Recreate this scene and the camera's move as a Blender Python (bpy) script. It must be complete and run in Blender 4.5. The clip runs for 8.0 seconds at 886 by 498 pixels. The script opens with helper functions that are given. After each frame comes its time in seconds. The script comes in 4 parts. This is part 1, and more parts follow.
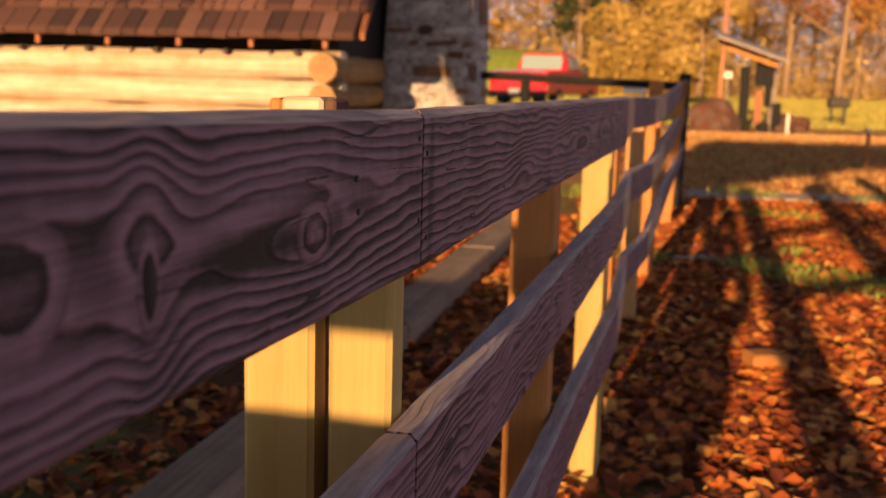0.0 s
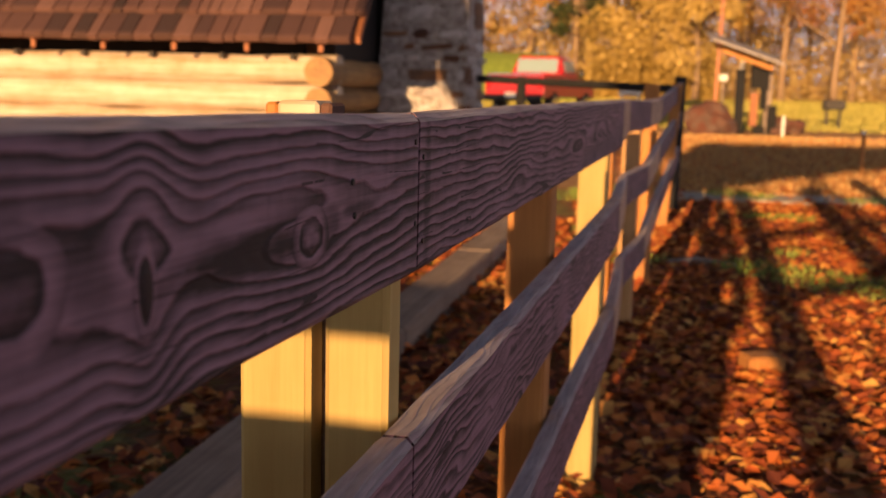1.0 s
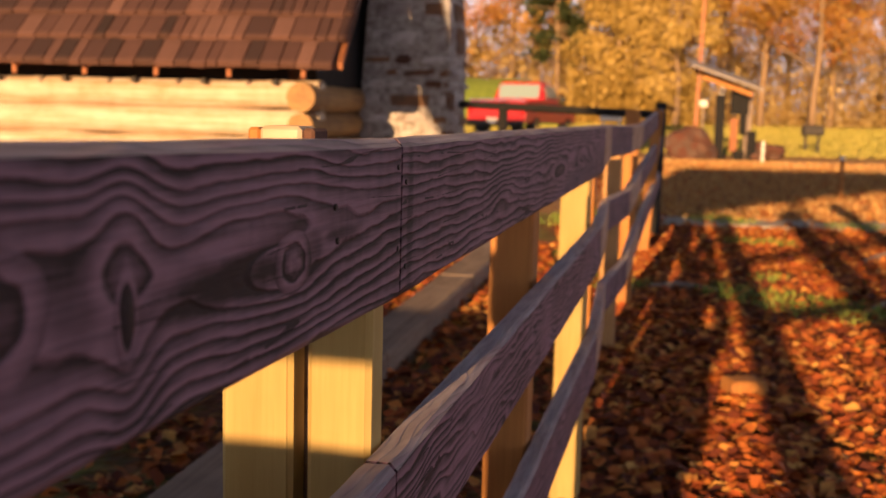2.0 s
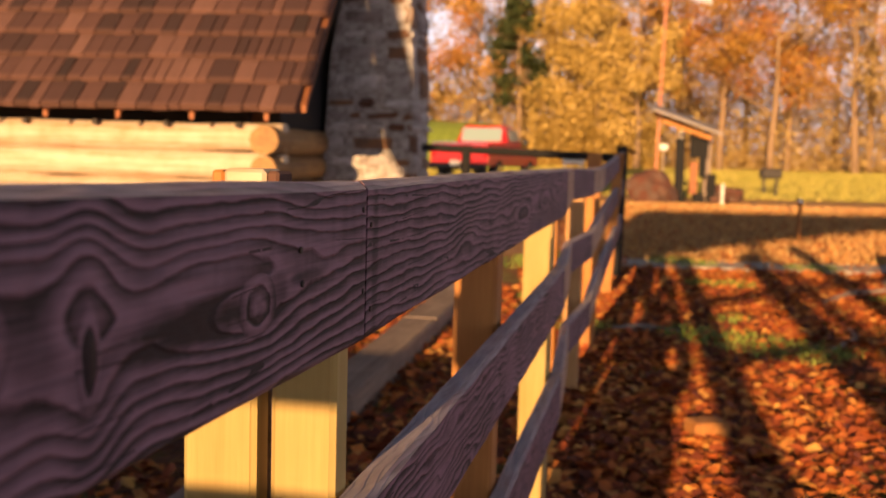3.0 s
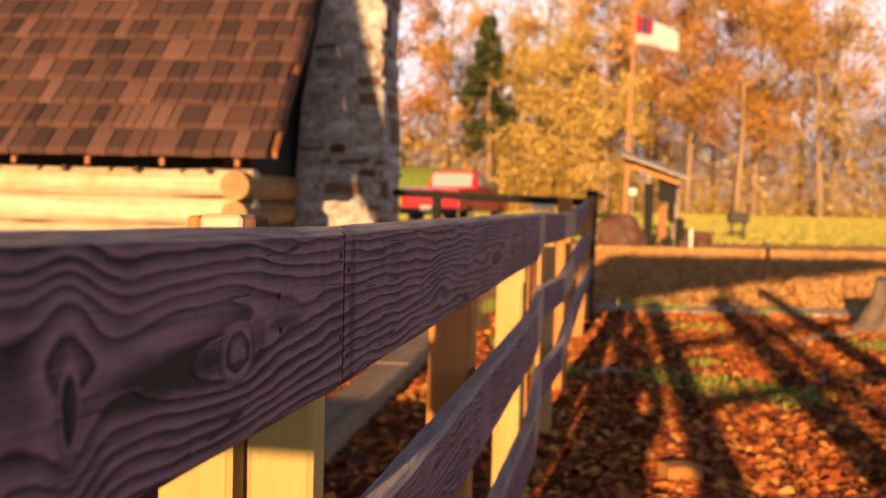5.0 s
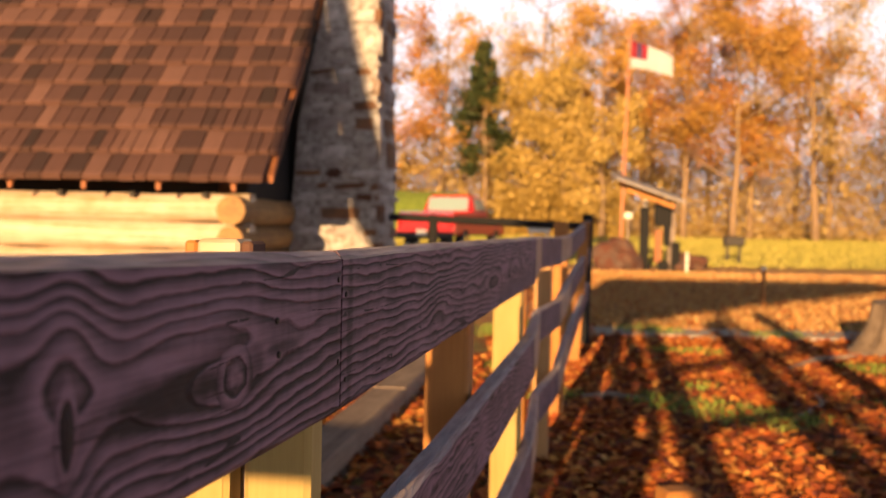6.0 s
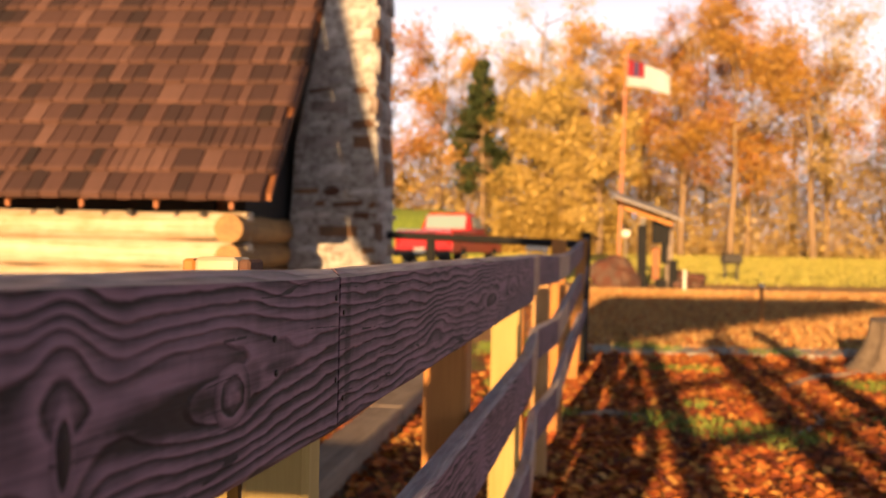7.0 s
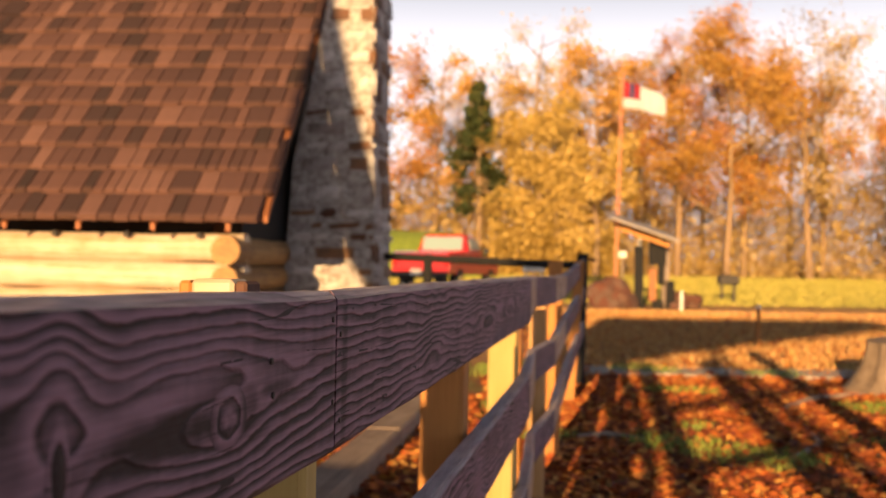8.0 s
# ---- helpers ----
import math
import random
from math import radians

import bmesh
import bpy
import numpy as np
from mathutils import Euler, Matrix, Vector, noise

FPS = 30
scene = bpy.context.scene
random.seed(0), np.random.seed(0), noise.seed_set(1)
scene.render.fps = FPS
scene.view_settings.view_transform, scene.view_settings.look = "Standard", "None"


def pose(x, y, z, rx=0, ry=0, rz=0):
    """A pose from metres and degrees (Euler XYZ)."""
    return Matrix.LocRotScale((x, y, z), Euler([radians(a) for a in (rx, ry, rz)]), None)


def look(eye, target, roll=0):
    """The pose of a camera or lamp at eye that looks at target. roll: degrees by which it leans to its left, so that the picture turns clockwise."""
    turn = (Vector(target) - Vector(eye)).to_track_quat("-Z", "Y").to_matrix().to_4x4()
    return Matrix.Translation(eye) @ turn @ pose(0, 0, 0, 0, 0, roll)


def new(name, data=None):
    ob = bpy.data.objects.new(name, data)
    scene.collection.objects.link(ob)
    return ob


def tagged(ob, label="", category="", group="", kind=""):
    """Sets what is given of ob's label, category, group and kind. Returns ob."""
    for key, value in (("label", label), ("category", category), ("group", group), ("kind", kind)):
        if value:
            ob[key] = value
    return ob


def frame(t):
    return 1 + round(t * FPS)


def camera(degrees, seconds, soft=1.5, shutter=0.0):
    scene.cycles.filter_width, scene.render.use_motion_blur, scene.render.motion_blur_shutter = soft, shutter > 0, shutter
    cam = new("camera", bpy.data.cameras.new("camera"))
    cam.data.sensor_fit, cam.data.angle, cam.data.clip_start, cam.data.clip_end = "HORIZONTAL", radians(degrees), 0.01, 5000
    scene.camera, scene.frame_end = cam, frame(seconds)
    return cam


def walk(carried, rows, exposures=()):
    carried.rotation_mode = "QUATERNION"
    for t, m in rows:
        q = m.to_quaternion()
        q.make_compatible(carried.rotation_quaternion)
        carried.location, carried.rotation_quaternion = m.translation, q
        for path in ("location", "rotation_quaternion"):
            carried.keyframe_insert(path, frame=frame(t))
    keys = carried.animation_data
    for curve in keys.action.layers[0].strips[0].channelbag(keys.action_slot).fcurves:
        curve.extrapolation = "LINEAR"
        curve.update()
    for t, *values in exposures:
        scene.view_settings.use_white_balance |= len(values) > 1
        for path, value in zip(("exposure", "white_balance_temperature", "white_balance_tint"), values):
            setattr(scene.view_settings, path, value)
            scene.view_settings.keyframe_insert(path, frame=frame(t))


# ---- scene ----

# ---------------------------------------------------------------- camera
EYE_Y, EYE_Z = 0.0, 1.33
cam = camera(45.2, 8.0, soft=1.6)
cam.data.dof.use_dof = True
cam.data.dof.focus_distance = 1.05
cam.data.dof.aperture_fstop = 8.0
walk(cam, [
    (0, pose(0.007, EYE_Y, EYE_Z, 81.27, -1.46, 5.25)),
    (0.5, pose(0.007, EYE_Y, EYE_Z, 81.37, -1.40, 5.21)),
    (1, pose(0.007, EYE_Y, EYE_Z, 81.46, -1.31, 5.03)),
    (1.5, pose(0.007, EYE_Y, EYE_Z, 81.82, -1.29, 4.77)),
    (3, pose(0.005, EYE_Y, EYE_Z, 85.16, -1.43, 2.10)),
    (3.5, pose(0.004, EYE_Y, EYE_Z, 85.78, -1.41, 1.40)),
    (4, pose(0.002, EYE_Y, EYE_Z, 86.77, -1.30, 1.05)),
    (4.5, pose(0, EYE_Y, EYE_Z, 87.19, -1.32, 0.72)),
    (6, pose(-0.003, EYE_Y, EYE_Z, 88.92, -1.16, 0.29)),
    (6.5, pose(-0.003, EYE_Y, EYE_Z, 89.56, -1.15, 0.23)),
    (7, pose(-0.003, EYE_Y, EYE_Z, 89.89, -1.10, 0.17)),
    (7.5, pose(-0.003, EYE_Y, EYE_Z, 90.23, -1.10, 0.05)),
    (8, pose(-0.003, EYE_Y, EYE_Z, 91.05, -1.00, 0.00)),
], exposures=[(0, 0.90, 6700, 24), (1.5, 0.91, 6700, 24), (4, 1.03, 6700, 22), (8, 1.16, 6600, 15)])

# ---------------------------------------------------------------- light
SUN_AZ, SUN_EL = radians(13.3), radians(9.0)
world = bpy.data.worlds.new("world")
scene.world = world
world.use_nodes = True
wn = world.node_tree.nodes
sky = wn.new("ShaderNodeTexSky")
sky.sky_type = "NISHITA"
sky.sun_disc = False
sky.sun_elevation = SUN_EL
sky.sun_rotation = math.pi + SUN_AZ
sky.air_density, sky.dust_density, sky.ozone_density = 1.0, 2.0, 1.5
wn["Background"].inputs[1].default_value = 0.031
# pale haze low over the horizon
wl = world.node_tree.links
w_coord, w_split, w_ramp, w_mix = wn.new("ShaderNodeTexCoord"), wn.new("ShaderNodeSeparateXYZ"), wn.new("ShaderNodeValToRGB"), wn.new("ShaderNodeMix")
w_mix.data_type = "RGBA"
w_ramp.color_ramp.elements[0].position, w_ramp.color_ramp.elements[0].color = 0.20, (0.92, 0.92, 0.92, 1)
w_ramp.color_ramp.elements[1].position, w_ramp.color_ramp.elements[1].color = 0.32, (0, 0, 0, 1)
w_mix.inputs[7].default_value = (18.4, 18.0, 18.8, 1)
wl.new(w_coord.outputs["Generated"], w_split.inputs[0])
wl.new(w_split.outputs[2], w_ramp.inputs[0])
wl.new(w_ramp.outputs[0], w_mix.inputs[0])
wl.new(sky.outputs[0], w_mix.inputs[6])
wl.new(w_mix.outputs[2], wn["Background"].inputs[0])

travel = Vector((math.sin(SUN_AZ) * math.cos(SUN_EL), math.cos(SUN_AZ) * math.cos(SUN_EL), -math.sin(SUN_EL)))
sun_data = bpy.data.lights.new("sun", "SUN")
sun_data.energy, sun_data.angle, sun_data.color = 5.0, radians(0.5), (1.0, 0.61, 0.25)
sun = new("sun", sun_data)
sun.matrix_world = look(-travel * 40, (0, 0, 0))


# ---------------------------------------------------------------- materials
class Nodes:
    """A small builder of node materials."""

    def __init__(self, name, rough=0.8, metal=0.0):
        self.mat = bpy.data.materials.new(name)
        self.mat.use_nodes = True
        self.tree = self.mat.node_tree
        self.bsdf = self.tree.nodes["Principled BSDF"]
        self.bsdf.inputs["Roughness"].default_value = rough
        self.bsdf.inputs["Metallic"].default_value = metal

    def node(self, kind, operation="", feature="", data_type="", blend_type=""):
        n = self.tree.nodes.new(kind)
        if operation:
            n.operation = operation
        if feature:
            n.feature = feature
        if data_type:
            n.data_type = data_type
        if blend_type:
            n.blend_type = blend_type
        return n

    def put(self, value, socket):
        if hasattr(value, "is_output"):
            self.tree.links.new(value, socket)
        else:
            socket.default_value = value

    def math(self, op, a, b=0.0, c=0.0):
        n = self.node("ShaderNodeMath", operation=op)
        for v, s in zip((a, b, c), n.inputs):
            self.put(v, s)
        return n.outputs[0]

    def coord(self, scale=(1, 1, 1), shift=None, kind="Object"):
        tc = self.node("ShaderNodeTexCoord")
        mp = self.node("ShaderNodeMapping")
        self.put(tc.outputs[kind], mp.inputs[0])
        mp.inputs["Scale"].default_value = scale
        if shift is not None:
            self.put(shift, mp.inputs["Location"])
        return mp.outputs[0]

    def random(self, times=20.0):
        oi = self.node("ShaderNodeObjectInfo")
        return self.math("MULTIPLY", oi.outputs["Random"], times)

    def noise(self, vec, scale, detail=4.0, rough=0.55, distort=0.0):
        n = self.node("ShaderNodeTexNoise")
        self.put(vec, n.inputs["Vector"])
        n.inputs["Scale"].default_value, n.inputs["Detail"].default_value = scale, detail
        n.inputs["Roughness"].default_value, n.inputs["Distortion"].default_value = rough, distort
        return n.outputs[0]

    def voronoi(self, vec, scale, out="Distance", feature="F1"):
        n = self.node("ShaderNodeTexVoronoi", feature=feature)
        self.put(vec, n.inputs["Vector"])
        n.inputs["Scale"].default_value = scale
        return n.outputs[out]

    def ramp(self, fac, stops):
        n = self.node("ShaderNodeValToRGB")
        self.put(fac, n.inputs[0])
        el = n.color_ramp.elements
        while len(el) < len(stops):
            el.new(0.5)
        for e, (p, c) in zip(el, stops):
            e.position, e.color = p, (*c, 1)
        return n.outputs[0]

    def mix(self, fac, a, b, blend="MIX"):
        n = self.node("ShaderNodeMix", data_type="RGBA", blend_type=blend)
        self.put(fac, n.inputs[0])
        for v, s in ((a, n.inputs[6]), (b, n.inputs[7])):
            self.put((*v, 1) if isinstance(v, tuple) else v, s)
        return n.outputs[2]

    def done(self, colour, height=None, strength=0.3, distance=0.01, rough=None):
        self.put((*colour, 1) if isinstance(colour, tuple) else colour, self.bsdf.inputs["Base Color"])
        if height is not None:
            b = self.node("ShaderNodeBump")
            b.inputs["Strength"].default_value, b.inputs["Distance"].default_value = strength, distance
            self.put(height, b.inputs["Height"])
            self.put(b.outputs[0], self.bsdf.inputs["Normal"])
        if rough is not None:
            self.put(rough, self.bsdf.inputs["Roughness"])
        return self.mat


def grain_wood(name, knots, light, dark, bands=42.0, swing=2.0, rough=0.75, swirls=(), stains=()):
    """Weathered plain-sawn board: growth bands along x that part round the knots (x, z, length, height, core tone);
    swirls (x, z, length, height, push) bend the bands, stains (x, z, length, height, depth) darken them."""
    n = Nodes(name, rough)
    rnd = n.node("ShaderNodeCombineXYZ")
    r = n.random(37.0)
    if not knots:
        n.put(r, rnd.inputs[0])
        n.put(n.math("MULTIPLY", r, 0.7), rnd.inputs[2])
    here = n.coord((1, 1, 1), rnd.outputs[0])
    split = n.node("ShaderNodeSeparateXYZ")
    n.put(n.coord(), split.inputs[0])
    x, z = split.outputs[0], split.outputs[2]
    depth_y = n.math("MULTIPLY", split.outputs[1], 1.1)

    def stretched(sx, sy, sz):
        mp = n.node("ShaderNodeMapping")
        n.put(here, mp.inputs[0])
        mp.inputs["Scale"].default_value = (sx, sy, sz)
        return mp.outputs[0]

    ragged = n.math("MULTIPLY", n.math("SUBTRACT", n.noise(stretched(26, 1, 45), 1.0, 3.0), 0.5), 1.8)

    def reach(kx, kz, a, b):
        dx = n.math("DIVIDE", n.math("SUBTRACT", x, kx), a)
        dz = n.math("DIVIDE", n.math("SUBTRACT", z, kz), b)
        return n.math("ADD", n.math("MULTIPLY", dx, dx), n.math("MULTIPLY", dz, dz))

    def bell(d2, k=-1.0):
        return n.math("EXPONENT", n.math("MULTIPLY", d2, k))

    flow = z
    rings, mask, heart = 0.0, 0.0, 0.0
    for kx, kz, a, b, tone in knots:
        wide = bell(reach(kx, kz, a * 2.6, b * 2.0))
        flow = n.math("SUBTRACT", flow, n.math("MULTIPLY", n.math("MULTIPLY", n.math("SUBTRACT", z, kz), wide), 0.80))
        d2 = n.math("ADD", reach(kx, kz, a, b), n.math("MULTIPLY", ragged, 0.4))
        inside = n.math("LESS_THAN", d2, 1.0)
        rings = n.math("ADD", rings, n.math("MULTIPLY", inside, n.math("MULTIPLY", n.math("SQRT", n.math("MAXIMUM", d2, 0.0)), 1.55)))
        mask = n.math("ADD", mask, inside)
        heart = n.math("ADD", heart, n.math("MULTIPLY", bell(d2, -5.0), tone))
    phase = n.math("MULTIPLY", n.math("ADD", flow, depth_y), bands)
    phase = n.math("ADD", phase, n.math("MULTIPLY", n.noise(stretched(2.2, 1.0, 9.0), 1.6, 2.0), swing))
    phase = n.math("ADD", phase, n.math("MULTIPLY", n.noise(stretched(22.0, 1.0, 40.0), 1.0, 3.0), 0.6))
    for kx, kz, a, b, push in swirls:
        phase = n.math("ADD", phase, n.math("MULTIPLY", bell(reach(kx, kz, a, b)), push))
    keep = n.math("SUBTRACT", 1.0, n.math("MINIMUM", mask, 1.0))
    phase = n.math("ADD", n.math("MULTIPLY", phase, keep), rings)
    saw = n.math("FRACT", phase)
    late = n.math("POWER", saw, 1.5)
    fall = n.math("MINIMUM", n.math("DIVIDE", n.math("SUBTRACT", 1.0, saw), 0.16), 1.0)
    band = n.math("MULTIPLY", late, fall)
    fibre = n.noise(stretched(9.0, 60.0, 260.0), 1.0, 3.0, 0.6)
    blotch = n.noise(here, 7.0, 4.0)
    vivid = n.math("ADD", n.math("MULTIPLY", n.noise(stretched(3.0, 1.0, 14.0), 1.0, 2.0), 2.0), -0.05)
    fac = n.math("ADD", n.math("MULTIPLY", n.math("MULTIPLY", band, vivid), 1.15), n.math("MULTIPLY", n.math("SUBTRACT", fibre, 0.5), 0.9))
    fac = n.math("ADD", fac, n.math("MULTIPLY", n.math("SUBTRACT", blotch, 0.5), 0.55))
    checks = n.noise(stretched(55.0, 1.0, 5.0), 1.0, 2.0)
    fac = n.math("ADD", fac, n.math("MULTIPLY", n.math("SUBTRACT", checks, 0.5), 0.35))
    fac = n.math("ADD", fac, heart)
    for kx, kz, a, b, depth in stains:
        d2 = n.math("ADD", reach(kx, kz, a, b), n.math("MULTIPLY", ragged, 0.8))
        fac = n.math("ADD", fac, n.math("MULTIPLY", bell(n.math("MULTIPLY", d2, d2)), depth))
    crack = n.math("ABSOLUTE", n.math("SUBTRACT", n.noise(stretched(1.3, 1.0, 34.0), 1.0, 1.0, 0.3), 0.5))
    crack = n.math("MULTIPLY", n.math("LESS_THAN", crack, 0.006), n.math("GREATER_THAN", blotch, 0.55))
    fac = n.math("ADD", fac, n.math("MULTIPLY", crack, 0.7))
    mid = tuple((p * 0.45 + q * 0.55) for p, q in zip(light, dark))
    colour = n.ramp(fac, [(0.0, light), (0.42, mid), (0.85, dark)])
    # upward faces paled: bleaching plus caught skylight, both put into the colour
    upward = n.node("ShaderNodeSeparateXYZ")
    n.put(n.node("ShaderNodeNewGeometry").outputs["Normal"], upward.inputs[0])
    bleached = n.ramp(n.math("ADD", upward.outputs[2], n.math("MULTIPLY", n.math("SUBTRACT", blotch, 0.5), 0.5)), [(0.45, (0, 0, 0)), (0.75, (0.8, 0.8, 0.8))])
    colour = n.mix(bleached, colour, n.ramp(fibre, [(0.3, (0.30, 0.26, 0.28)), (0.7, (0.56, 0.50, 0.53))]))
    height = n.math("SUBTRACT", n.math("MULTIPLY", fibre, 0.35), n.math("MULTIPLY", band, 0.7))
    height = n.math("SUBTRACT", height, n.math("MULTIPLY", crack, 1.2))
    return n.done(colour, height, 0.6, 0.004)


BOARD_LIGHT, BOARD_DARK = (0.255, 0.148, 0.205), (0.012, 0.0055, 0.008)
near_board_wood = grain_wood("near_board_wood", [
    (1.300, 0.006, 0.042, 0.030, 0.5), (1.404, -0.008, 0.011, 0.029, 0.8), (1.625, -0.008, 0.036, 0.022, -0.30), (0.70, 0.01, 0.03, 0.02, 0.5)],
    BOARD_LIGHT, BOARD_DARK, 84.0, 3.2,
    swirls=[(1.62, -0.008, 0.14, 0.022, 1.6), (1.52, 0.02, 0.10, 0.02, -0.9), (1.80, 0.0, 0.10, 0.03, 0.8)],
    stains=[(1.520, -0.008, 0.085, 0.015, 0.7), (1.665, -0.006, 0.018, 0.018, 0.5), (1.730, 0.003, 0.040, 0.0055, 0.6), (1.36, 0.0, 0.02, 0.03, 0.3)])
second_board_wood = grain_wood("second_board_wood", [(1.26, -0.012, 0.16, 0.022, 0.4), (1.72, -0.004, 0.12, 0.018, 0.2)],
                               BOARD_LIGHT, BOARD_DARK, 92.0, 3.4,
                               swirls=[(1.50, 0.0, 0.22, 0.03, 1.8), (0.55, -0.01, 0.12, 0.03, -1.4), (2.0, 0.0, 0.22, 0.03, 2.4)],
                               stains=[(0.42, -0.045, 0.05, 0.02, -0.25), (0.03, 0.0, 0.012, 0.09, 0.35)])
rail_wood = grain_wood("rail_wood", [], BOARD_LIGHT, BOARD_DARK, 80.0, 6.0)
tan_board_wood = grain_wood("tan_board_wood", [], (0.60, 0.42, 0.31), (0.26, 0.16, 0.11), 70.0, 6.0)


def plain_wood(name, light, dark, along=(30, 30, 1.6), rough=0.75):
    """Sawn timber with fibres along one axis."""
    n = Nodes(name, rough)
    shift = n.node("ShaderNodeCombineXYZ")
    n.put(n.random(23.0), shift.inputs[2])
    n.put(n.random(11.0), shift.inputs[0])
    vec = n.coord(along, shift.outputs[0])
    fibre = n.noise(vec, 1.6, 4.0, 0.6)
    streak = n.noise(vec, 0.35, 3.0)
    stain = n.noise(n.coord((1, 1, 1)), 5.0, 4.0)
    fac = n.math("ADD", n.math("MULTIPLY", fibre, 0.6), n.math("MULTIPLY", streak, 0.45))
    fac = n.math("ADD", fac, n.math("MULTIPLY", n.math("SUBTRACT", stain, 0.5), 0.4))
    return n.done(n.ramp(fac, [(0.35, dark), (0.7, light)]), fibre, 0.35, 0.004)


post_wood = plain_wood("post_wood", (0.50, 0.225, 0.055), (0.30, 0.12, 0.03))
tan_post_wood = plain_wood("tan_post_wood", (0.52, 0.31, 0.13), (0.34, 0.18, 0.07))
fresh_post_wood = plain_wood("fresh_post_wood", (0.46, 0.355, 0.13), (0.35, 0.235, 0.07))
log_wood = plain_wood("log_wood", (0.66, 0.60, 0.50), (0.38, 0.27, 0.15), (1.0, 16, 16))
end_wood = plain_wood("end_wood", (0.40, 0.24, 0.09), (0.20, 0.11, 0.05), (22, 1.2, 22))
rafter_wood = plain_wood("rafter_wood", (0.34, 0.13, 0.05), (0.20, 0.07, 0.03))
grey_timber = plain_wood("grey_timber", (0.34, 0.27, 0.22), (0.16, 0.12, 0.10), (1.6, 30, 30))
# black rails' paint; on cabin and shelter it stands in for shade
black_paint_and_shade = plain_wood("black_paint_and_shade", (0.012, 0.012, 0.013), (0.006, 0.006, 0.007), rough=0.9)
red_wood = plain_wood("red_wood", (0.40, 0.16, 0.07), (0.25, 0.09, 0.04))


def shingle_material():
    n = Nodes("cedar_shingle", 0.85)
    oi = n.node("ShaderNodeObjectInfo")
    geo = n.node("ShaderNodeNewGeometry")
    rnd = n.math("FRACT", n.math("ADD", oi.outputs["Random"], geo.outputs["Random Per Island"]))
    shift = n.node("ShaderNodeCombineXYZ")
    n.put(n.math("MULTIPLY", rnd, 19.0), shift.inputs[0])
    fibre = n.noise(n.coord((46, 4, 4), shift.outputs[0]), 1.0, 4.0)
    patch = n.noise(oi.outputs["Location"], 1.3, 3.0)
    pick = n.math("ADD", n.math("MULTIPLY", rnd, 0.62), n.math("MULTIPLY", n.math("SUBTRACT", patch, 0.3), 0.75))
    tone = n.ramp(pick, [(0.12, (0.014, 0.007, 0.009)), (0.32, (0.046, 0.020, 0.021)), (0.60, (0.098, 0.044, 0.039)), (0.95, (0.235, 0.122, 0.10))])
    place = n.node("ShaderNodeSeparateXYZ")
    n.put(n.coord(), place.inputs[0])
    # butt edges paler; heads darkened as painted shade from the course above
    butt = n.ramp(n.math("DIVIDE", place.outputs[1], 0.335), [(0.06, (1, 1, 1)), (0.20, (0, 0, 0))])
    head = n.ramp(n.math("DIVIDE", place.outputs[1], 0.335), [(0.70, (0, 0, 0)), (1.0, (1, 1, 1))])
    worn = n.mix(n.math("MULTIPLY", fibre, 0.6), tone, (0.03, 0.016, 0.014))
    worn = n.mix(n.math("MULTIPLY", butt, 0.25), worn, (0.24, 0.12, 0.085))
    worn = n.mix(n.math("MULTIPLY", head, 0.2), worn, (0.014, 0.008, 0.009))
    return n.done(worn, fibre, 0.5, 0.008)


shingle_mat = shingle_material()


def stone_material(name, tones, scale=9.0):
    n = Nodes(name, 0.9)
    oi = n.node("ShaderNodeObjectInfo")
    tone = n.ramp(oi.outputs["Random"], tones)
    spots = n.noise(n.coord((1, 1, 1)), scale, 6.0, 0.65)
    dark = n.mix(n.ramp(spots, [(0.36, (0.8, 0.8, 0.8)), (0.58, (0, 0, 0))]), tone, (0.12, 0.09, 0.07))
    return n.done(dark, spots, 0.6, 0.02)


stone_mat = stone_material("field_stone", [(0.0, (0.10, 0.045, 0.03)), (0.20, (0.27, 0.145, 0.075)), (0.27, (0.44, 0.42, 0.42)),
                                           (0.7, (0.60, 0.585, 0.58)), (1.0, (0.26, 0.22, 0.215))])
mortar_mat = stone_material("mortar", [(0.0, (0.40, 0.38, 0.37)), (1.0, (0.46, 0.44, 0.42))], 14.0)
boulder_mat = stone_material("boulder_stone", [(0.0, (0.10, 0.035, 0.022)), (1.0, (0.13, 0.048, 0.03))], 5.0)


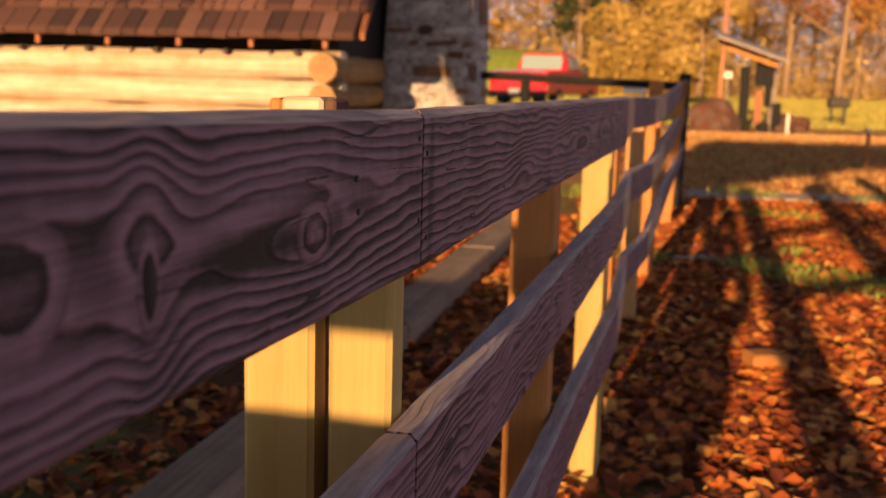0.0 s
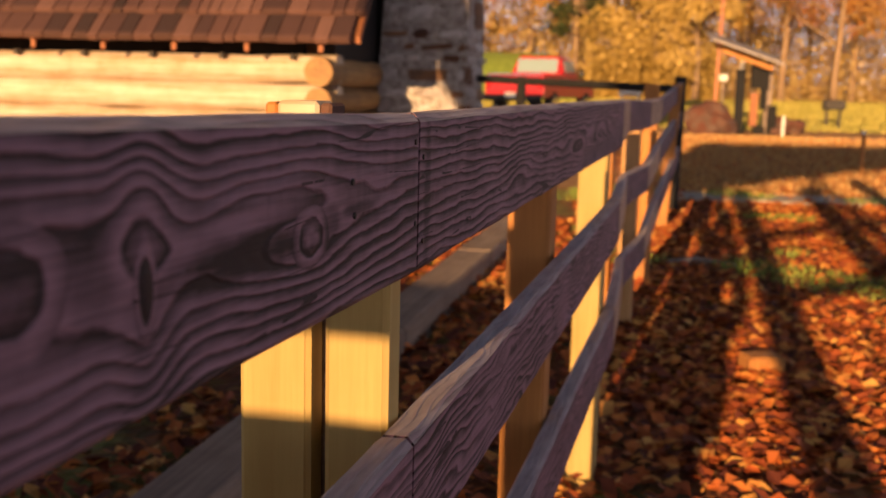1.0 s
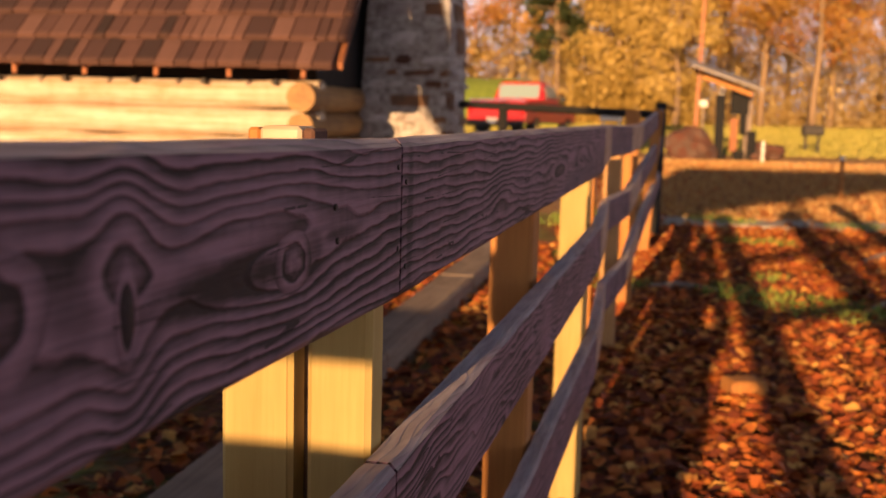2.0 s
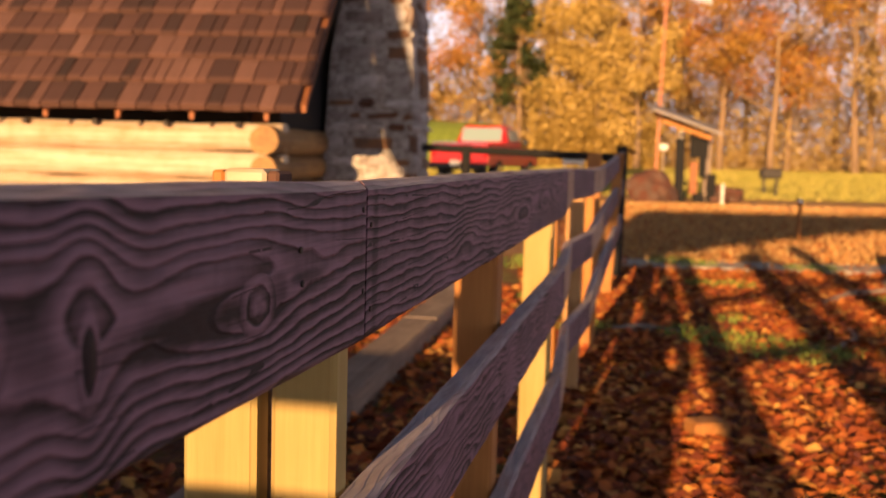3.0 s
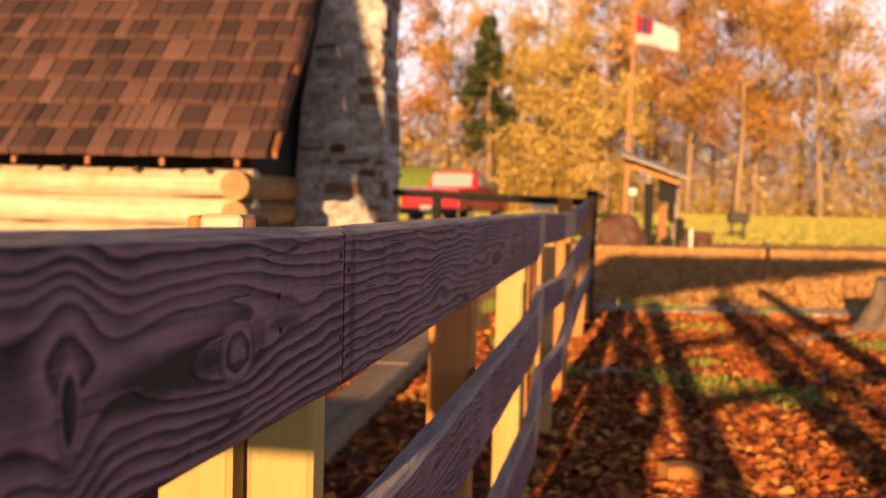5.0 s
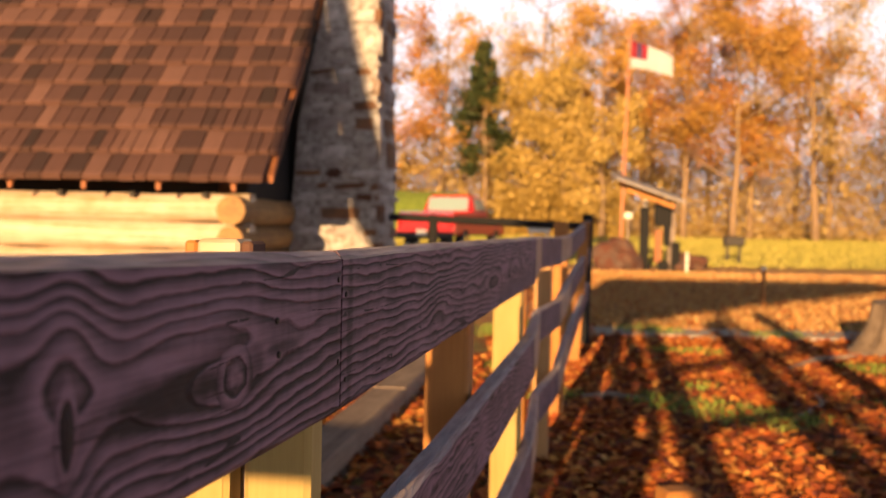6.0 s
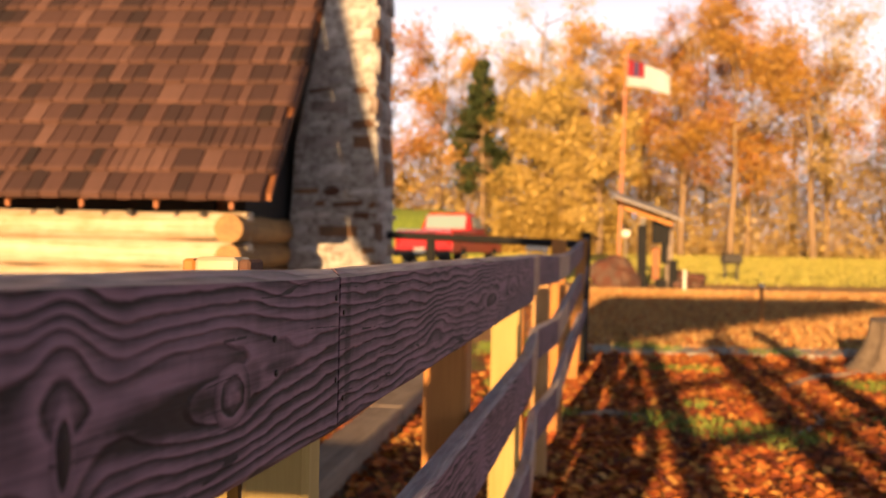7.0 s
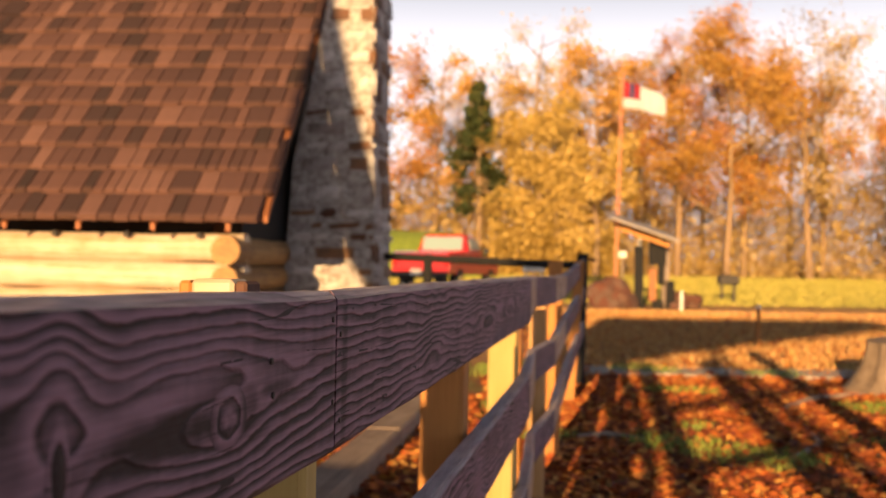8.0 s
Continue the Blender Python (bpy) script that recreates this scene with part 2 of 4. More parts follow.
def ground_material():
    n = Nodes("leaf_litter_ground", 0.95)
    vec = n.coord((1, 1, 1))
    leaf = n.voronoi(vec, 16.0, "Color")
    sep = n.node("ShaderNodeSeparateColor")
    n.put(leaf, sep.inputs[0])
    litter = n.ramp(sep.outputs[0], [(0.0, (0.12, 0.035, 0.014)), (0.35, (0.30, 0.085, 0.022)), (0.7, (0.42, 0.15, 0.035)), (1.0, (0.50, 0.26, 0.07))])
    soil = n.mix(n.noise(vec, 5.0, 5.0), (0.07, 0.035, 0.022), litter)
    grass = n.ramp(n.noise(vec, 9.0, 5.0, 0.7), [(0.3, (0.07, 0.11, 0.02)), (0.7, (0.20, 0.26, 0.045))])
    patch = n.noise(vec, 0.9, 4.0, 0.6)
    near = n.mix(n.ramp(patch, [(0.52, (0, 0, 0)), (0.62, (1, 1, 1))]), soil, grass)
    split = n.node("ShaderNodeSeparateXYZ")
    n.put(vec, split.inputs[0])
    wobble = n.math("MULTIPLY", n.math("SUBTRACT", n.noise(vec, 0.5, 3.0), 0.5), 4.0)
    y = n.math("ADD", split.outputs[1], wobble)
    dry = n.ramp(n.noise(vec, 3.0, 6.0, 0.7), [(0.3, (0.28, 0.13, 0.045)), (0.7, (0.48, 0.27, 0.10))])
    far = n.mix(n.ramp(n.math("DIVIDE", y, 40.0), [(0.30, (0, 0, 0)), (0.34, (1, 1, 1))]), near, dry)
    lawn = n.ramp(n.noise(vec, 0.8, 5.0), [(0.3, (0.33, 0.30, 0.05)), (0.7, (0.52, 0.45, 0.09))])
    whole = n.mix(n.ramp(n.math("DIVIDE", y, 40.0), [(0.68, (0, 0, 0)), (0.72, (1, 1, 1))]), far, lawn)
    return n.done(whole, n.voronoi(vec, 16.0), 0.8, 0.04)


ground_mat = ground_material()


def leaf_material(name, tones):
    n = Nodes(name, 0.7)
    geo = n.node("ShaderNodeNewGeometry")
    colour = n.ramp(geo.outputs["Random Per Island"], tones)
    return n.done(colour)


litter_leaf = leaf_material("litter_leaf", [(0.0, (0.09, 0.018, 0.008)), (0.4, (0.34, 0.075, 0.016)), (0.75, (0.56, 0.17, 0.030)), (1.0, (0.68, 0.37, 0.09))])
grass_blade = leaf_material("grass_blade", [(0.0, (0.08, 0.14, 0.02)), (0.6, (0.20, 0.28, 0.04)), (1.0, (0.34, 0.32, 0.08))])
straw_blade = leaf_material("straw_blade", [(0.0, (0.34, 0.15, 0.05)), (0.6, (0.52, 0.30, 0.10)), (1.0, (0.62, 0.42, 0.17))])
lawn_blade = leaf_material("lawn_blade", [(0.0, (0.20, 0.20, 0.035)), (0.6, (0.36, 0.33, 0.06)), (1.0, (0.52, 0.42, 0.11))])
orange_leaf = leaf_material("orange_leaf", [(0.0, (0.28, 0.13, 0.025)), (0.5, (0.46, 0.24, 0.045)), (1.0, (0.58, 0.36, 0.09))])
rust_leaf = leaf_material("rust_leaf", [(0.0, (0.27, 0.095, 0.022)), (0.5, (0.44, 0.18, 0.035)), (1.0, (0.55, 0.28, 0.07))])
yellow_leaf = leaf_material("yellow_leaf", [(0.0, (0.24, 0.155, 0.03)), (0.5, (0.40, 0.265, 0.055)), (1.0, (0.54, 0.385, 0.125))])
tan_leaf = leaf_material("tan_leaf", [(0.0, (0.32, 0.21, 0.07)), (0.5, (0.46, 0.32, 0.11)), (1.0, (0.58, 0.44, 0.18))])
pine_leaf = leaf_material("pine_needle", [(0.0, (0.02, 0.035, 0.012)), (0.6, (0.045, 0.07, 0.02)), (1.0, (0.11, 0.11, 0.03))])


def noisy(name, a, b, scale=8.0, rough=0.8, metal=0.0, bump=0.2):
    n = Nodes(name, rough, metal)
    v = n.noise(n.coord(), scale, 5.0, 0.6)
    return n.done(n.ramp(v, [(0.35, a), (0.7, b)]), v, bump, 0.01)


bark_mat = plain_wood("bark", (0.34, 0.24, 0.15), (0.16, 0.10, 0.06), (18, 18, 2.5), 0.95)
stump_mat = plain_wood("stump_bark", (0.26, 0.20, 0.15), (0.10, 0.07, 0.05), (22, 22, 3), 0.95)
path_mat = noisy("pale_gravel", (0.36, 0.32, 0.27), (0.50, 0.46, 0.40), 30.0, 0.95, 0, 0.5)
road_mat = noisy("worn_road", (0.42, 0.36, 0.31), (0.54, 0.47, 0.40), 3.0, 0.9)
bank_mat = noisy("bank_grass", (0.16, 0.24, 0.03), (0.28, 0.36, 0.05), 3.0, 0.9)
truck_red = noisy("red_car_paint", (0.42, 0.012, 0.018), (0.46, 0.016, 0.022), 2.0, 0.28)
black_plastic = noisy("black_plastic", (0.012, 0.012, 0.013), (0.02, 0.02, 0.02), 20, 0.55)
tyre_mat = noisy("tyre_rubber", (0.012, 0.012, 0.012), (0.022, 0.021, 0.02), 30, 0.85)
chrome_mat = noisy("chrome", (0.6, 0.6, 0.6), (0.68, 0.68, 0.68), 5, 0.18, 1.0, 0.0)
lamp_mat = noisy("tail_lamp_red", (0.45, 0.01, 0.01), (0.5, 0.015, 0.015), 10, 0.2, 0, 0)
plate_mat = noisy("plate_white", (0.74, 0.72, 0.66), (0.8, 0.78, 0.72), 10, 0.4, 0, 0)
white_cloth = noisy("white_cloth", (0.74, 0.77, 0.84), (0.80, 0.83, 0.89), 6, 0.8)
red_cloth = noisy("red_cloth", (0.45, 0.03, 0.06), (0.52, 0.04, 0.07), 6, 0.8)
blue_cloth = noisy("blue_cloth", (0.08, 0.08, 0.22), (0.10, 0.10, 0.26), 6, 0.8)
pole_paint = noisy("pole_paint", (0.42, 0.16, 0.08), (0.50, 0.21, 0.11), 8, 0.5)
tin_mat = noisy("grey_roof", (0.26, 0.235, 0.23), (0.36, 0.33, 0.32), 6, 0.7)
white_paint = noisy("white_paint", (0.70, 0.68, 0.64), (0.80, 0.78, 0.74), 8, 0.6)
wire_mat = noisy("wire", (0.30, 0.22, 0.16), (0.36, 0.27, 0.2), 8, 0.6)
iron_mat = noisy("dark_iron", (0.03, 0.028, 0.026), (0.06, 0.05, 0.045), 12, 0.7)
glass_n = Nodes("car_glass", 0.06)
glass_n.bsdf.inputs["Base Color"].default_value = (0.24, 0.34, 0.36, 1)
glass_n.bsdf.inputs["Specular IOR Level"].default_value = 0.8
glass_mat = glass_n.mat


# ---------------------------------------------------------------- mesh helpers
def mesh_of(name, bm, material, smooth=False):
    me = bpy.data.meshes.new(name)
    bmesh.ops.recalc_face_normals(bm, faces=bm.faces)
    bm.to_mesh(me)
    bm.free()
    me.materials.append(material)
    if smooth:
        for p in me.polygons:
            p.use_smooth = True
    return me


def part(name, bm, material, parent=None, label="", smooth=False):
    ob = new(name, mesh_of(name, bm, material, smooth))
    if parent is not None:
        ob.parent = parent
    if label:
        ob["label"] = label
    return ob


def empty(name, m, label, category, group="", kind=""):
    ob = new(name)
    ob.empty_display_size = 0.2
    ob.matrix_world = m
    return tagged(ob, label, category, group, kind)


def box(size, centre=(0, 0, 0), bevel=0.0, m=None, segments=1):
    bm = bmesh.new()
    bmesh.ops.create_cube(bm, size=1.0, matrix=Matrix.Translation(centre) @ Matrix.Diagonal((*size, 1)))
    if bevel:
        bmesh.ops.bevel(bm, geom=bm.edges[:], offset=bevel, segments=segments, affect="EDGES")
    if m is not None:
        bm.transform(m)
    return bm


def rod(a, b, r0, r1=None, sides=8, rings=1, wobble=0.0, rng=None, caps=True):
    """A tapered round bar from a to b."""
    bm = bmesh.new()
    tube(bm, [Vector(a).lerp(Vector(b), i / rings) for i in range(rings + 1)],
         [r0 + ((r1 if r1 is not None else r0) - r0) * i / rings for i in range(rings + 1)], sides, caps, wobble, rng)
    return bm


def tube(bm, points, radii, sides=8, caps=True, wobble=0.0, rng=None):
    rows = []
    for i, p in enumerate(points):
        ahead = (points[min(i + 1, len(points) - 1)] - points[max(i - 1, 0)]).normalized()
        side = ahead.orthogonal().normalized() if abs(ahead.z) > 0.95 else ahead.cross(Vector((0, 0, 1))).normalized()
        up = side.cross(ahead)
        row = []
        for k in range(sides):
            a = 2 * math.pi * k / sides
            r = radii[i] * (1 + (rng.uniform(-wobble, wobble) if rng else 0))
            row.append(bm.verts.new(p + (side * math.cos(a) + up * math.sin(a)) * r))
        rows.append(row)
    for lo, hi in zip(rows, rows[1:]):
        for k in range(sides):
            bm.faces.new((lo[k], lo[(k + 1) % sides], hi[(k + 1) % sides], hi[k]))
    if caps:
        bm.faces.new(rows[0][::-1])
        bm.faces.new(rows[-1])


def ground_z(x, y):
    return 0.018 * min(max(y, -60.0), 75.0)


# ---------------------------------------------------------------- ground
def make_ground():
    xs = [-400, -200, -100, -60, -40] + [-30 + 0.6 * i for i in range(101)] + [40, 60, 100, 200, 400]
    ys = [-300, -120, -60, -30, -15] + [-8 + 0.5 * i for i in range(140)] + [65, 75, 90, 130, 220, 500]
    bm = bmesh.new()
    rows = []
    for y in ys:
        row = []
        for x in xs:
            rough = 0.035 * noise.noise(Vector((x * 0.6, y * 0.6, 0.0))) if abs(x) < 32 and -8 < y < 60 else 0
            row.append(bm.verts.new((x, y, ground_z(x, y) + rough)))
        rows.append(row)
    for lo, hi in zip(rows, rows[1:]):
        for k in range(len(xs) - 1):
            bm.faces.new((lo[k], lo[k + 1], hi[k + 1], hi[k]))
    tagged(part("ground", bm, ground_mat, smooth=True), "sloping ground of fallen leaves, dry grass and lawn", "ground", kind="structure")


make_ground()


def strip(name, label, material, left, right, y0, y1, lift, bend=0.0):
    """A flat band laid across the ground, with a small kerb-like edge."""
    bm = bmesh.new()
    rows = []
    count = 40
    rng = random.Random(5)
    for i in range(count + 1):
        x = left + (right - left) * i / count
        curve = bend * ((x - left) / (right - left)) ** 2
        a, b = y0 + curve + rng.uniform(-0.06, 0.06), y1 + curve + rng.uniform(-0.06, 0.06)
        rows.append([bm.verts.new((x, y, ground_z(x, y) + z)) for y, z in ((a, -0.06), (a + 0.03, lift), (b - 0.03, lift), (b, -0.06))])
    for lo, hi in zip(rows, rows[1:]):
        for k in range(3):
            bm.faces.new((lo[k], hi[k], hi[k + 1], lo[k + 1]))
    return tagged(part(name, bm, material), label, name, kind="structure")


strip("path", "narrow pale gravel path crossing the leaves", path_mat, 1.3, 10.0, 11.4, 12.2, 0.035, 0.15)
strip("road", "pale worn drive across the lawn", road_mat, 4.9, 60.0, 21.4, 24.2, 0.02, -1.0)


def grass_bank():
    bm = bmesh.new()
    rows = []
    for j in range(9):
        t = j / 8
        row = []
        for i in range(25):
            x = -14 + 18.5 * i / 24
            edge = max(0.0, 1 - ((x + 6) / 8.6) ** 16)
            y = 50 + 7.0 * t
            z = ground_z(x, 50) - 0.2 + (2.6 * math.sin(t * math.pi * 0.5) + 0.12 * noise.noise(Vector((x, y, 0)))) * edge
            row.append(bm.verts.new((x, y, z)))
        rows.append(row)
    for lo_, hi_ in zip(rows, rows[1:]):
        for k in range(24):
            bm.faces.new((lo_[k], lo_[k + 1], hi_[k + 1], hi_[k]))
    tagged(part("grass_bank", bm, bank_mat, smooth=True), "bright green grassy bank behind the truck", "bank", kind="structure")


grass_bank()


# ---------------------------------------------------------------- the board fence
ALONG = Vector((math.sin(radians(9.0)), math.cos(radians(9.0)), 0))
LEFT = Vector((-ALONG.y, ALONG.x, 0))
START = Vector((-0.10, 0.98, 0))
NEAR_TOPS = (1.307, 0.997, 0.65)
# the far bays wander a little: plan and rail tops at each post
FAR_BAYS = ((0.277, 3.356, 1.309, 1.000, 0.652), (0.398, 4.55, 1.307, 0.990, 0.637), (0.585, 5.50, 1.300, 0.975, 0.620),
            (0.765, 6.60, 1.305, 1.030, 0.700), (1.170, 9.10, 1.400, 1.120, 0.790), (1.375, 10.35, 1.440, 1.170, 0.840))
RAIL_H, RAIL_T = 0.14, 0.038


def fence_point(s, left=0.0, z=0.0):
    return START + ALONG * s + LEFT * left + Vector((0, 0, z))


def rail(name, parent, a, b, material, seed, label="", tall=RAIL_H):
    """A plank from a to b (centres of its ends), with softened, slightly uneven edges."""
    rng = random.Random(seed)
    length = (b - a).length
    bm = bmesh.new()
    steps = max(4, int(length / 0.08))
    prof = [(-0.5, -0.5), (0.5, -0.5), (0.5, 0.5), (-0.5, 0.5)]
    ring = []
    bev = 0.007
    for u, v in prof:
        for du, dv in ((0, -math.copysign(1, v)), (-math.copysign(1, u), 0)) if u * v > 0 else ((-math.copysign(1, u), 0), (0, -math.copysign(1, v))):
            ring.append((u * RAIL_T + du * bev, v * tall + dv * bev))
    rows = []
    bow = rng.uniform(-0.004, 0.004)
    for i in range(steps + 1):
        x = length * i / steps
        off = bow * math.sin(math.pi * i / steps)
        rows.append([bm.verts.new((x, u + off + rng.uniform(-0.0006, 0.0006), v + rng.uniform(-0.0009, 0.0009))) for u, v in ring])
    n = len(ring)
    for lo, hi in zip(rows, rows[1:]):
        for k in range(n):
            bm.faces.new((lo[k], hi[k], hi[(k + 1) % n], lo[(k + 1) % n]))
    bm.faces.new(rows[0])
    bm.faces.new(rows[-1][::-1])
    ob = part(name, bm, material, parent, label)
    d = (b - a).normalized()
    side = Vector((0, 0, 1)).cross(d).normalized()
    up = d.cross(side)
    ob.matrix_local = Matrix.Translation(a) @ Matrix((d, side, up)).transposed().to_4x4()
    return ob


def fence_post(parent, s, left, wide, deep, bottom, top, material, seed, label=""):
    rng = random.Random(seed)
    bm = box((wide, deep, top - bottom), (0, 0, (top + bottom) / 2), 0.006)
    for v in bm.verts:
        v.co.x += rng.uniform(-0.0015, 0.0015)
        v.co.y += rng.uniform(-0.0015, 0.0015)
    ob = part("post", bm, material, parent, label)
    p = fence_point(s, left)
    ob.matrix_local = pose(p.x, p.y, 0, rng.uniform(-0.3, 0.3), rng.uniform(-0.3, 0.3), -9.0 + rng.uniform(-1, 1))
    return ob


fence = empty("board_fence", pose(0, 0, 0), "weathered grey board fence with pale square posts", "fence")
for k, top in enumerate(NEAR_TOPS):
    high = 0.150 if k == 0 else RAIL_H
    zc = top - high / 2
    tilt = 0.028 if k == 0 else 0.0
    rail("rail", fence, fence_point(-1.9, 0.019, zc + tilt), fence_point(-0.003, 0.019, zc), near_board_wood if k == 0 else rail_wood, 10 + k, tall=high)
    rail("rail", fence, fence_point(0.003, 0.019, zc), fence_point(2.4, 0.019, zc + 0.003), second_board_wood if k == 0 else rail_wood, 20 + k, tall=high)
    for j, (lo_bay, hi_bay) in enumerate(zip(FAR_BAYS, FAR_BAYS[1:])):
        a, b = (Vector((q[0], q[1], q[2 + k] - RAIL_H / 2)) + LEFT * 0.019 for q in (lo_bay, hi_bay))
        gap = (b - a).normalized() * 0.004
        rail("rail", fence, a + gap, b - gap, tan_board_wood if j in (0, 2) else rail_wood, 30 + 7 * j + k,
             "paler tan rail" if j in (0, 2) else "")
fence_post(fence, 0.060, 0.0735, 0.069, 0.04, -0.3, 1.302, fresh_post_wood, 1)
fence_post(fence, 0.060, 0.162, 0.078, 0.04, -0.3, 1.30, fresh_post_wood, 2)
fence_post(fence, 0.098, 0.116, 0.05, 0.03, -0.3, 1.28, grey_timber, 14, "dark board between the double post")
fence_post(fence, 1.22, 0.092, 0.09, 0.09, -0.3, 1.27, post_wood, 3)
fence_post(fence, 2.41, 0.086, 0.09, 0.09, -0.3, 1.29, fresh_post_wood, 4)
for x, y, top, seed in ((0.302, 4.60, 1.27, 5), (0.497, 5.56, 1.28, 6), (0.700, 6.70, 1.39, 7), (1.09, 9.2, 1.42, 18)):
    ob = part("post", box((0.088, 0.088, top + 0.3), (0, 0, (top - 0.3) / 2), 0.006), post_wood if seed != 6 else tan_post_wood, fence)
    ob.matrix_local = pose(x, y, 0, 0, 0.3 * (seed - 6), -9)
fence_post(fence, -1.86, 0.086, 0.09, 0.09, -0.3, 1.30, post_wood, 8)

# block nailed on the head of the double post
blk = fence_point(0.12, 0.160, 1.297)
part("post_cap", box((0.046, 0.05, 0.036), (0.002, 0, 0), 0.004, pose(*blk, 0, 0, -9)), log_wood, fence, "pale block on the post head")
part("chip", box((0.014, 0.045, 0.034), (-0.0285, 0, -0.001), 0.003, pose(*blk, 0, 0, -9)), post_wood, fence, "orange wood chip")
part("chip", box((0.013, 0.045, 0.034), (0.032, 0, -0.001), 0.003, pose(*blk, 0, 0, -9)), boulder_mat, fence, "dark red wood chip")

# nails
for s_, dz in ((-0.19, 0.022), (-0.185, -0.004), (-0.012, -0.03), (0.014, 0.03), (0.016, -0.05), (-0.014, 0.045)):
    p = fence_point(s_, -0.0005, NEAR_TOPS[0] - 0.07 + dz)
    part("nail", rod(p + LEFT * 0.01, p - LEFT * 0.001, 0.0026, sides=8), iron_mat, fence)

# unseen fence corner added behind the viewer; boards and gap shape post shadows
back = empty("unseen_cross_fence", pose(0, 0, 0), "unseen close boarded weathered fence at the corner, added for its shadow", "fence")
for k in range(9):
    top = 1.31 - 0.142 * k
    for l0, l1 in ((0.14, 0.365), (0.47, 3.6)):
        rail("rail", back, fence_point(-1.96, l0, top - 0.07), fence_point(-1.96, l1, top - 0.07), rail_wood, 60 + k)
# board, bracket and taller post added only to shade the double post's upper part
part("top_board", box((0.245, 0.03, 0.15), (0, 0, 0), 0.004, pose(*fence_point(-1.93, 0.2425, 1.472), 0, 0, -9)), rail_wood, back)
part("bracket", box((0.16, 0.02, 0.03), (0, 0, 0), 0.003, pose(*fence_point(-1.91, 0.40, 1.53), 0, 0, -9)), grey_timber, back)
fence_post(back, -1.92, 0.50, 0.06, 0.04, -0.3, 1.58, grey_timber, 15)
fence_post(back, -1.88, 2.4, 0.09, 0.09, -0.3, 1.29, post_wood, 9)
fence_post(back, -1.88, 3.55, 0.09, 0.09, -0.3, 1.29, post_wood, 12)

# dark gate post and pipe rail at the far end
gate = empty("dark_rail_fence", pose(1.335, 10.44, 0.0), "black painted rail fence at the far corner", "fence")
part("post", rod((0, 0, 0), (0.03, 0, 1.50), 0.062, 0.055, 10), black_paint_and_shade, gate)
part("rail", rod((0, 0, 1.38), (-5.2, 3.0, 1.57), 0.04, 0.04, 8), black_paint_and_shade, gate)
for fx, fy in ((-1.5, 0.87), (-3.9, 2.25)):
    part("post", rod((fx, fy, 0), (fx, fy, 1.48), 0.05, 0.05, 8), black_paint_and_shade, gate)


# ---------------------------------------------------------------- log cabin
CAB_X, CAB_Y, EAVE_Z = -1.495, 9.0, 1.71
PITCH = radians(43.5)
cabin = empty("log_cabin", pose(CAB_X, CAB_Y, 0, 0, 0, -4.0), "log cabin with a cedar shingle roof and pale hewn logs", "cabin")
CW, RUN = 6.2, 2.9
SL = Vector((0, math.cos(PITCH), math.sin(PITCH)))
NR = Vector((0, -math.sin(PITCH), math.cos(PITCH)))
deck = bmesh.new()
ridge_z = EAVE_Z + RUN * math.tan(PITCH)
for y0, z0, y1, z1 in ((0.10, EAVE_Z + 0.045, RUN, ridge_z - 0.035), (2 * RUN, EAVE_Z - 0.035, RUN, ridge_z - 0.035)):
    q = [deck.verts.new(c) for c in ((-CW, y0, z0), (-0.02, y0, z0), (-0.02, y1, z1), (-CW, y1, z1))]
    w = [deck.verts.new(v.co - Vector((0, 0, 0.06))) for v in q]
    deck.faces.new(q)
    deck.faces.new(w[::-1])
    for i in range(4):
        deck.faces.new((q[i], w[i], w[(i + 1) % 4], q[(i + 1) % 4]))
roof = part("roof", deck, rafter_wood, cabin, "cedar shingle roof")

EXPOSE = 0.335
rng = random.Random(3)
unit = []
for width in (0.10, 0.14, 0.18, 0.23):
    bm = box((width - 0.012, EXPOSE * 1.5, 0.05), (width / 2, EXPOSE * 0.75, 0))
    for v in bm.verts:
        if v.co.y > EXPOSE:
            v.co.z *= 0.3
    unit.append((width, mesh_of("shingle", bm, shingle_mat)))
rows_n = int(RUN / math.cos(PITCH) / EXPOSE) + 1
rest_v, rest_f = [], []
for row in range(rows_n):
    x = -CW + rng.uniform(-0.1, 0)
    while x < -0.08:
        width, me = unit[rng.choice((0, 1, 1, 2, 2, 3))]
        if x + width > 0.03:
            width, me = unit[0]
        o = Vector((x, 0, EAVE_Z)) + SL * (row * EXPOSE - 0.03 + rng.uniform(-0.012, 0.012)) + NR * 0.03
        tilt = PITCH - 0.06 + rng.uniform(-0.012, 0.012)
        place = Matrix.Translation(o) @ Matrix.Rotation(tilt, 4, "X") @ Matrix.Rotation(rng.uniform(-0.012, 0.012), 4, "Z")
        if row < 12 and x > -3.5:
            ob = new("shingle", me)
            ob.parent = roof
            ob.matrix_local = place
        else:
            k = len(rest_v)
            rest_v += [tuple(place @ v.co) for v in me.vertices]
            rest_f += [tuple(k + q for q in f.vertices) for f in me.polygons]
        x += width
me = bpy.data.meshes.new("upper_shingles")
me.from_pydata(rest_v, [], rest_f)
me.materials.append(shingle_mat)
tagged(new("upper_shingles", me), kind="stuff").parent = roof

